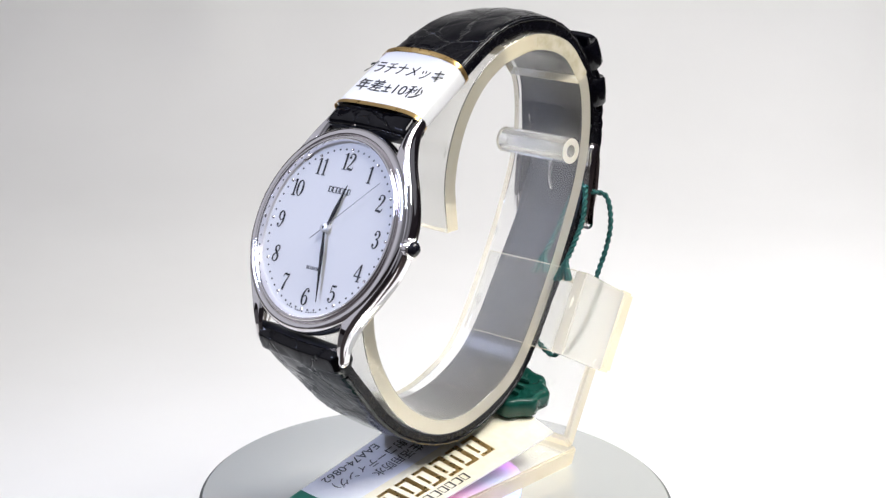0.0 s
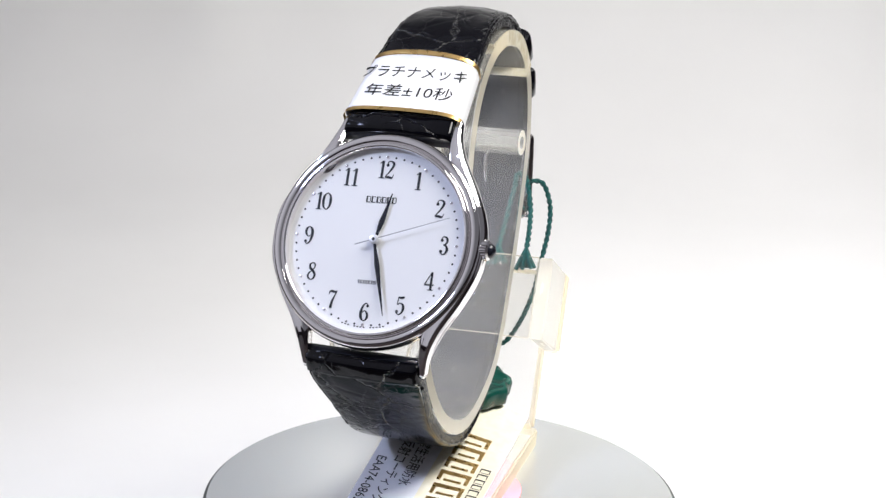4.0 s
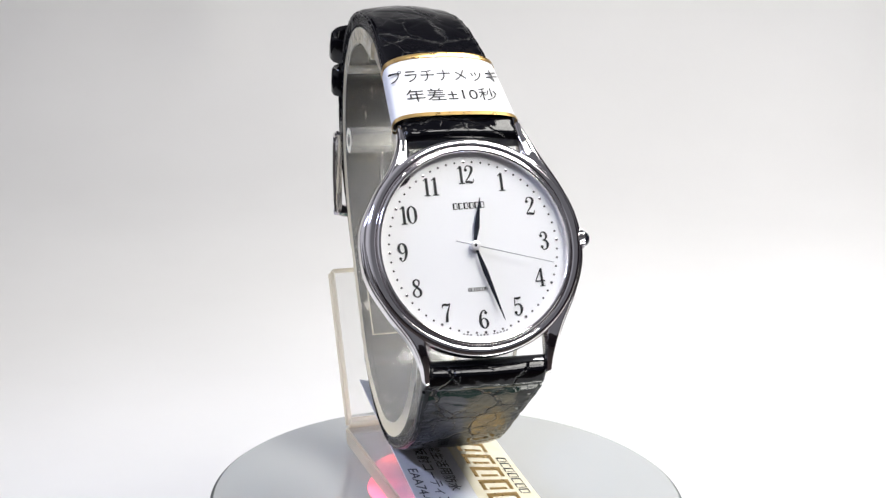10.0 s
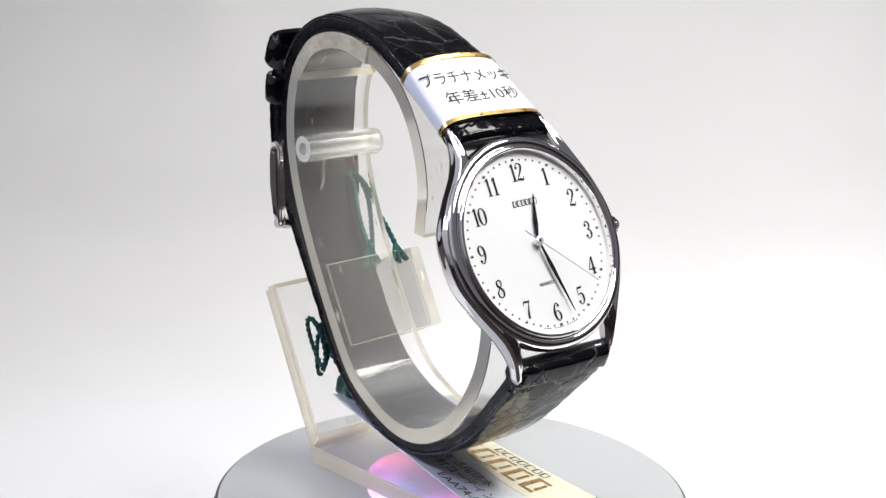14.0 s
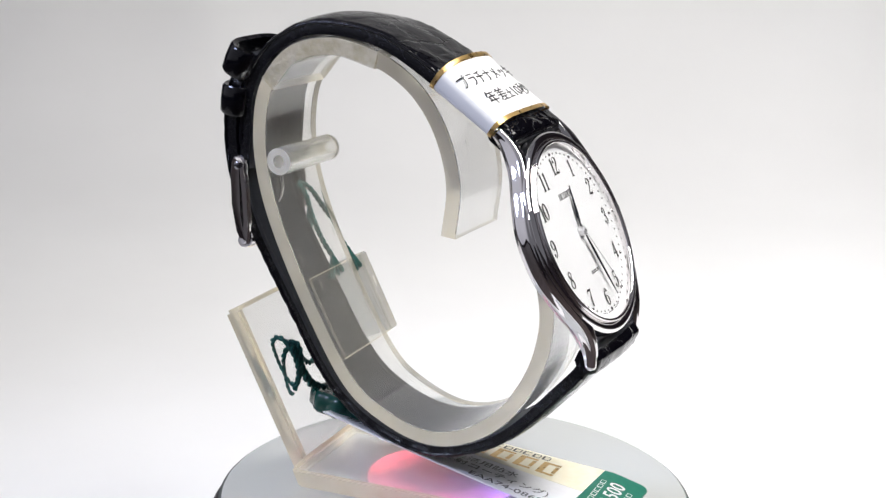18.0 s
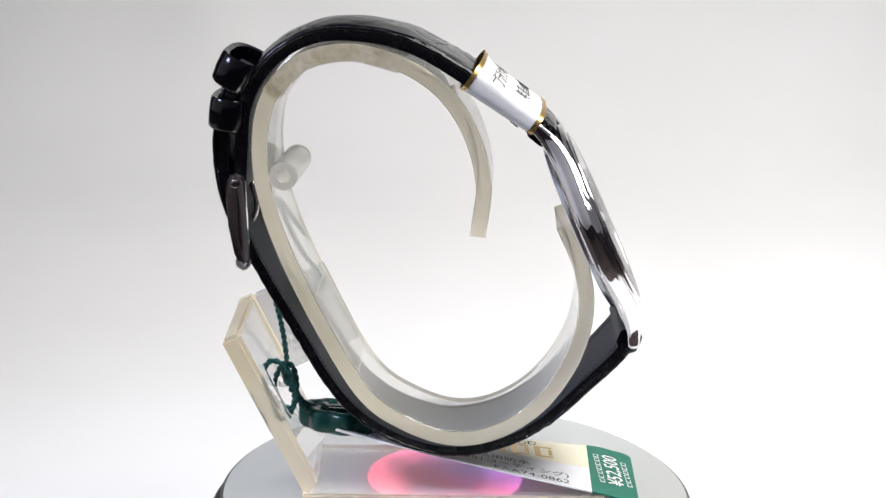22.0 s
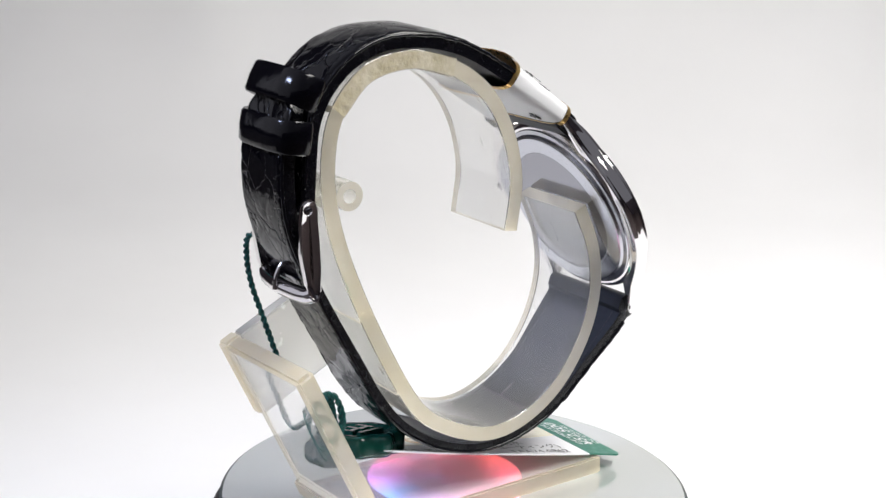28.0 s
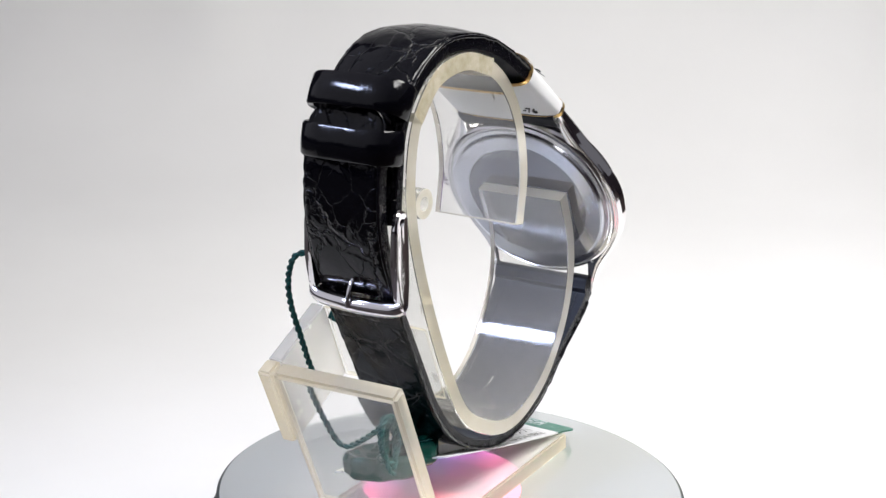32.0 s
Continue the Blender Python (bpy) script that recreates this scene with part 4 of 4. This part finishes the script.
# ---- hang tag, seal and cord ----
def hang_tag():
    tg = thing("hang_tag", (0, -5, 3.4), "folded white and cream paper price tag lying under the watch", "price tag")

    def z_of(y, x=-9.0):
        return -0.30 * (x + 9.0) * max(0.0, y + 26.0) / 43 + 3.62 + 0.235 * (y + 26.0) + 0.0006 * (y + 26.0) * (y - 17.0) - (0.06 * (-26 - y) if y < -26 else 0)

    def x_of(x, y):
        return x + 1.7 - 0.062 * (y + 28)

    def sheet(x0, x1, y0, y1, lift, nx=8, ny=28, thick=0.25, corner=0.0):
        bm = bmesh.new()
        for s in (0, 1):
            rows = []
            for i in range(ny + 1):
                y = mix(y0, y1, (i / ny) ** (2 if corner else 1))
                cut = corner - math.sqrt(max(0.0, corner ** 2 - max(0.0, corner - (y - y0)) ** 2))
                across = [mix(x0 + cut, x1 - cut, j / nx) for j in range(nx + 1)]
                rows.append([bm.verts.new((x_of(x, y), y, z_of(y, x) + lift - s * thick)) for x in across])
            grid_faces(bm, rows)
            if s == 0:
                up_rows = rows
        edge_a = [r[0] for r in up_rows] + up_rows[-1][1:] + [r[-1] for r in reversed(up_rows[:-1])] + list(reversed(up_rows[0][1:-1]))
        edge_b = [r[0] for r in rows] + rows[-1][1:] + [r[-1] for r in reversed(rows[:-1])] + list(reversed(rows[0][1:-1]))
        n = len(edge_a)
        for i in range(n):
            bm.faces.new((edge_a[i], edge_a[(i + 1) % n], edge_b[(i + 1) % n], edge_b[i]))
        return bm
    part("card", sheet(-10.0, 10.2, -24.3, 17.2, 0.0), CARD, tg, "", 60)
    part("cream_panel", sheet(0.0, 10.15, -24.25, 17.1, 0.04, 6, 28, 0.03), CREAM, tg, "cream printed panel", 60)
    part("green_panel", sheet(-10.0, 10.2, -32.1, -24.3, 0.02, 6, 12, 0.27, 1.6), GREEN, tg, "green price panel", 60)

    def on(x, y, lift, turn):
        return Matrix.Translation((x_of(x, y), y, z_of(y) + lift)) @ pose(0, 0, 0, 13.5, 0, 0) @ pose(0, 0, 0, 0, 0, turn + 3.5)

    def laid(bm, lift):
        for v in bm.verts:
            v.co.z = z_of(v.co.y, v.co.x - 1.7 + 0.062 * (v.co.y + 28)) + lift + (0.02 if v.index % 2 else 0)
        return bm
    for k in range(6):
        at = on(4.3, 3.6 - 4.05 * k, 0.1, -90)
        for dx, dy, wd, hg in ((-1.05, 0, 1.05, 5.2), (0.25, 2.25, 2.6, 0.65), (0.25, -2.25, 2.6, 0.65), (1.2, 0, 0.65, 2.9)):
            part("gold_mark", laid(slab(wd, hg, 0.02, at @ Matrix.Translation((dx, dy, 0)), 0), 0.08), GOLD, tg, "gold foil bar of a printed mark", 0)
    part("small_mark", laid(strokes(7, 12.5, 1.7, 0.34, on(8.4, -9.5, 0.1, -90)), 0.08), INK, tg, "row of small dark strokes of a printed mark", 0)
    part("lettering", laid(letters("日常生活用防水", 2.3, on(-2.9, -6.5, 0.1, -90), 0.0, 1.0), 0.08), INK, tg, "", 0)
    part("lettering", laid(letters("(無反射コーティング)", 2.3, on(-5.6, -10.0, 0.1, -90), 0.0, 1.0), 0.08), INK, tg, "", 0)
    part("lettering", laid(letters("EAA74-0862", 2.3, on(-8.4, -14.5, 0.1, -90), 0.0, 1.1), 0.08), INK, tg, "", 0)
    part("lettering", laid(letters("精度 年差±10秒", 2.3, on(-7.2, 6.5, 0.1, -90), 0.0, 1.0), 0.08), INK, tg, "", 0)
    for y, n in ((-26.0, 7), (-30.7, 6)):
        part("small_print", laid(strokes(n, 1.7 * n, 0.9, 0.26, on(0.5, y, 0.1, 0)), 0.10), WHITEPRINT, tg, "row of tiny white strokes", 0)
    part("price", laid(letters("¥52,500", 3.7, on(0.8, -28.5, 0.1, 0), 0.0, 1.0, bold=0.012), 0.10), WHITEPRINT, tg, "white price print", 0)


hang_tag()


def seal():
    sl = thing("seal_tag", (4, 15, 10), "dark green moulded seal with twisted cord beside the price tag", "seal")
    m = Matrix.Translation((-1.5, 17.4, 13.0)) @ pose(0, 0, 0, 8, 8, 20) @ Matrix.Diagonal((0.98, 0.98, 1.25, 1))
    bm = bmesh.new()
    rows = []
    for k in range(96):
        a = 2 * math.pi * k / 96
        g = 1 + 0.05 * math.sin(a * 9) + 0.03 * noise.noise((math.cos(a) * 2, math.sin(a) * 2, 0))
        rows.append([bm.verts.new((r * g * math.cos(a), r * g * math.sin(a), h)) for r, h in ((0, -1.8), (6.2, -1.8), (6.9, -1.3), (7.0, 0.4), (6.6, 1.0), (6.0, 1.15), (5.4, 0.9), (5.0, 0.6), (0, 0.6))])
    rows.append(rows[0])
    grid_faces(bm, rows)
    bmesh.ops.transform(bm, matrix=m, verts=bm.verts)
    part("disc", bm, SEALGREEN, sl, "", 50)
    part("relief_mark", merge([slab(1.0, 6, 0.7, m @ Matrix.Translation((x, 0, 0.85)), 0.15) for x in (-2.2, 0.2)] + [slab(3.6, 1.0, 0.7, m @ Matrix.Translation((1.0, y, 0.85)), 0.15) for y in (-2.4, 0, 2.4)]), SEALGREEN, sl, "raised bars of a mark")

    def twist(points, r=0.34):
        pts = spline(points, 0.25)
        out = []
        for ph in (0, math.pi):
            ref = Vector((1, 0.1, 0))
            line = []
            for i, p in enumerate(pts):
                tan = (pts[min(i + 1, len(pts) - 1)] - pts[max(i - 1, 0)]).normalized()
                a = (ref - tan * ref.dot(tan)).normalized()
                ref = a
                b = tan.cross(a)
                an = i * 0.25 * 2.7 + ph
                line.append(p + r * 0.75 * (math.cos(an) * a + math.sin(an) * b))
            out.append(tube(line[::2], r * 0.8, 6, 0.35))
        return merge(out)
    part("cord", twist([(3.2, 31.4, 47.2), (5.4, 33.2, 46.6), (7.0, 32.8, 43.0), (7.2, 32.0, 38.6), (6.5, 30.4, 33.0), (5.7, 28.7, 27.3), (3.6, 27.3, 21.5), (0.6, 26.6, 17.6), (-3.4, 26.4, 19.6), (-6.6, 26.2, 22.4)]), CORD, sl, "", 60)
    part("cord", twist([(1.6, 31.2, 48.6), (3.4, 30.0, 47.4), (5.0, 27.6, 43.2), (5.8, 24.6, 39.6), (6.1, 22.4, 36.9)]), CORD, sl, "", 60)

    part("cord", twist([(1.4, 31.0, 48.4), (1.6, 29.6, 46.6), (1.2, 28.2, 43.4), (0.9, 26.0, 39.4), (0.8, 23.8, 36.6)]), CORD, sl, "", 60)

    def loop_line(c, ry, rz, lean, sway):
        out = []
        for k in range(11):
            a = radians(-110 + 40 * k * 0.85)
            out.append((c[0] + sway * math.sin(a), c[1] + ry * math.cos(a) + lean * math.sin(a), c[2] + rz * math.sin(a)))
        return out
    part("cord_loop", twist(loop_line((-7.9, 26.6, 20.2), 2.4, 4.2, 0.9, -0.5)), CORD, sl, "", 60)
    part("cord_loop", twist(loop_line((-7.2, 25.9, 18.8), 1.9, 4.6, -0.3, 0.7)), CORD, sl, "", 60)
    part("cord_knot", twist([(-7.2, 26.4, 23.4), (-6.2, 25.4, 21.0), (-5.6, 24.6, 18.2), (-4.6, 23.4, 15.8), (-3.2, 21.8, 14.6)], 0.55), CORD, sl, "", 60)
    for tx, ty, tz, lx, ly in ((6.1, 22.4, 37.0, 0.2, -1.0), (0.8, 23.8, 36.7, 0.0, -0.8)):
        for k in range(9):
            dx, dy = 1.2 * math.sin(2.4 * k), 0.7 * math.cos(2.4 * k)
            part("tassel_thread", tube([(tx, ty, tz), (tx + dx * 0.6 + lx / 2, ty + dy * 0.5 + ly / 2, tz - 1.3), (tx + dx * 1.5 + lx, ty + dy + ly, tz - 3.3 + 0.3 * dx)], 0.36, 5, 0.5), CORD, sl, "frayed cord end", 60)


seal()


# ---- what moves ----
def motions():
    for ob, base in moving:
        walk(ob, [(t, pose(0, 0, 0, 0, 0, spin(t)) @ Matrix.Translation(base)) for t in range(0, 33)])
    # the colour wheel of the hub brings red, violet and blue to the front in turn
    turns = [(0, -12), (2, 60), (5.5, 300), (7, 335), (9, 384), (12, 215), (14, 225), (17, 400), (18, 350), (19, 285), (20, 310), (21, 355), (22, 405), (23, 408), (25, 408), (28, 585), (29, 540), (30, 505), (31, 485), (CLIP, 475)]
    at, by = [k[0] for k in turns], [k[1] for k in turns]
    walk(light_hub, [(k * 0.5, pose(0, 0, 0, 0, 0, float(np.interp(k * 0.5, at, by)))) for k in range(65)])
    walk(minute_hand, [(0, dial_axis @ pose(0, 0, 0, 0, 0, -164.0)), (CLIP, dial_axis @ pose(0, 0, 0, 0, 0, -167.2))])
    ticks = [(0.0, 8)]
    for k in range(0, 32):
        ticks += [(k + 0.51, k + 8), (k + 0.59, k + 9)]
    ticks.append((CLIP, 40))
    walk(second_hand, [(t, dial_axis @ pose(0, 0, 0, 0, 0, 1.3 - 6.0 * s)) for t, s in ticks])


motions()
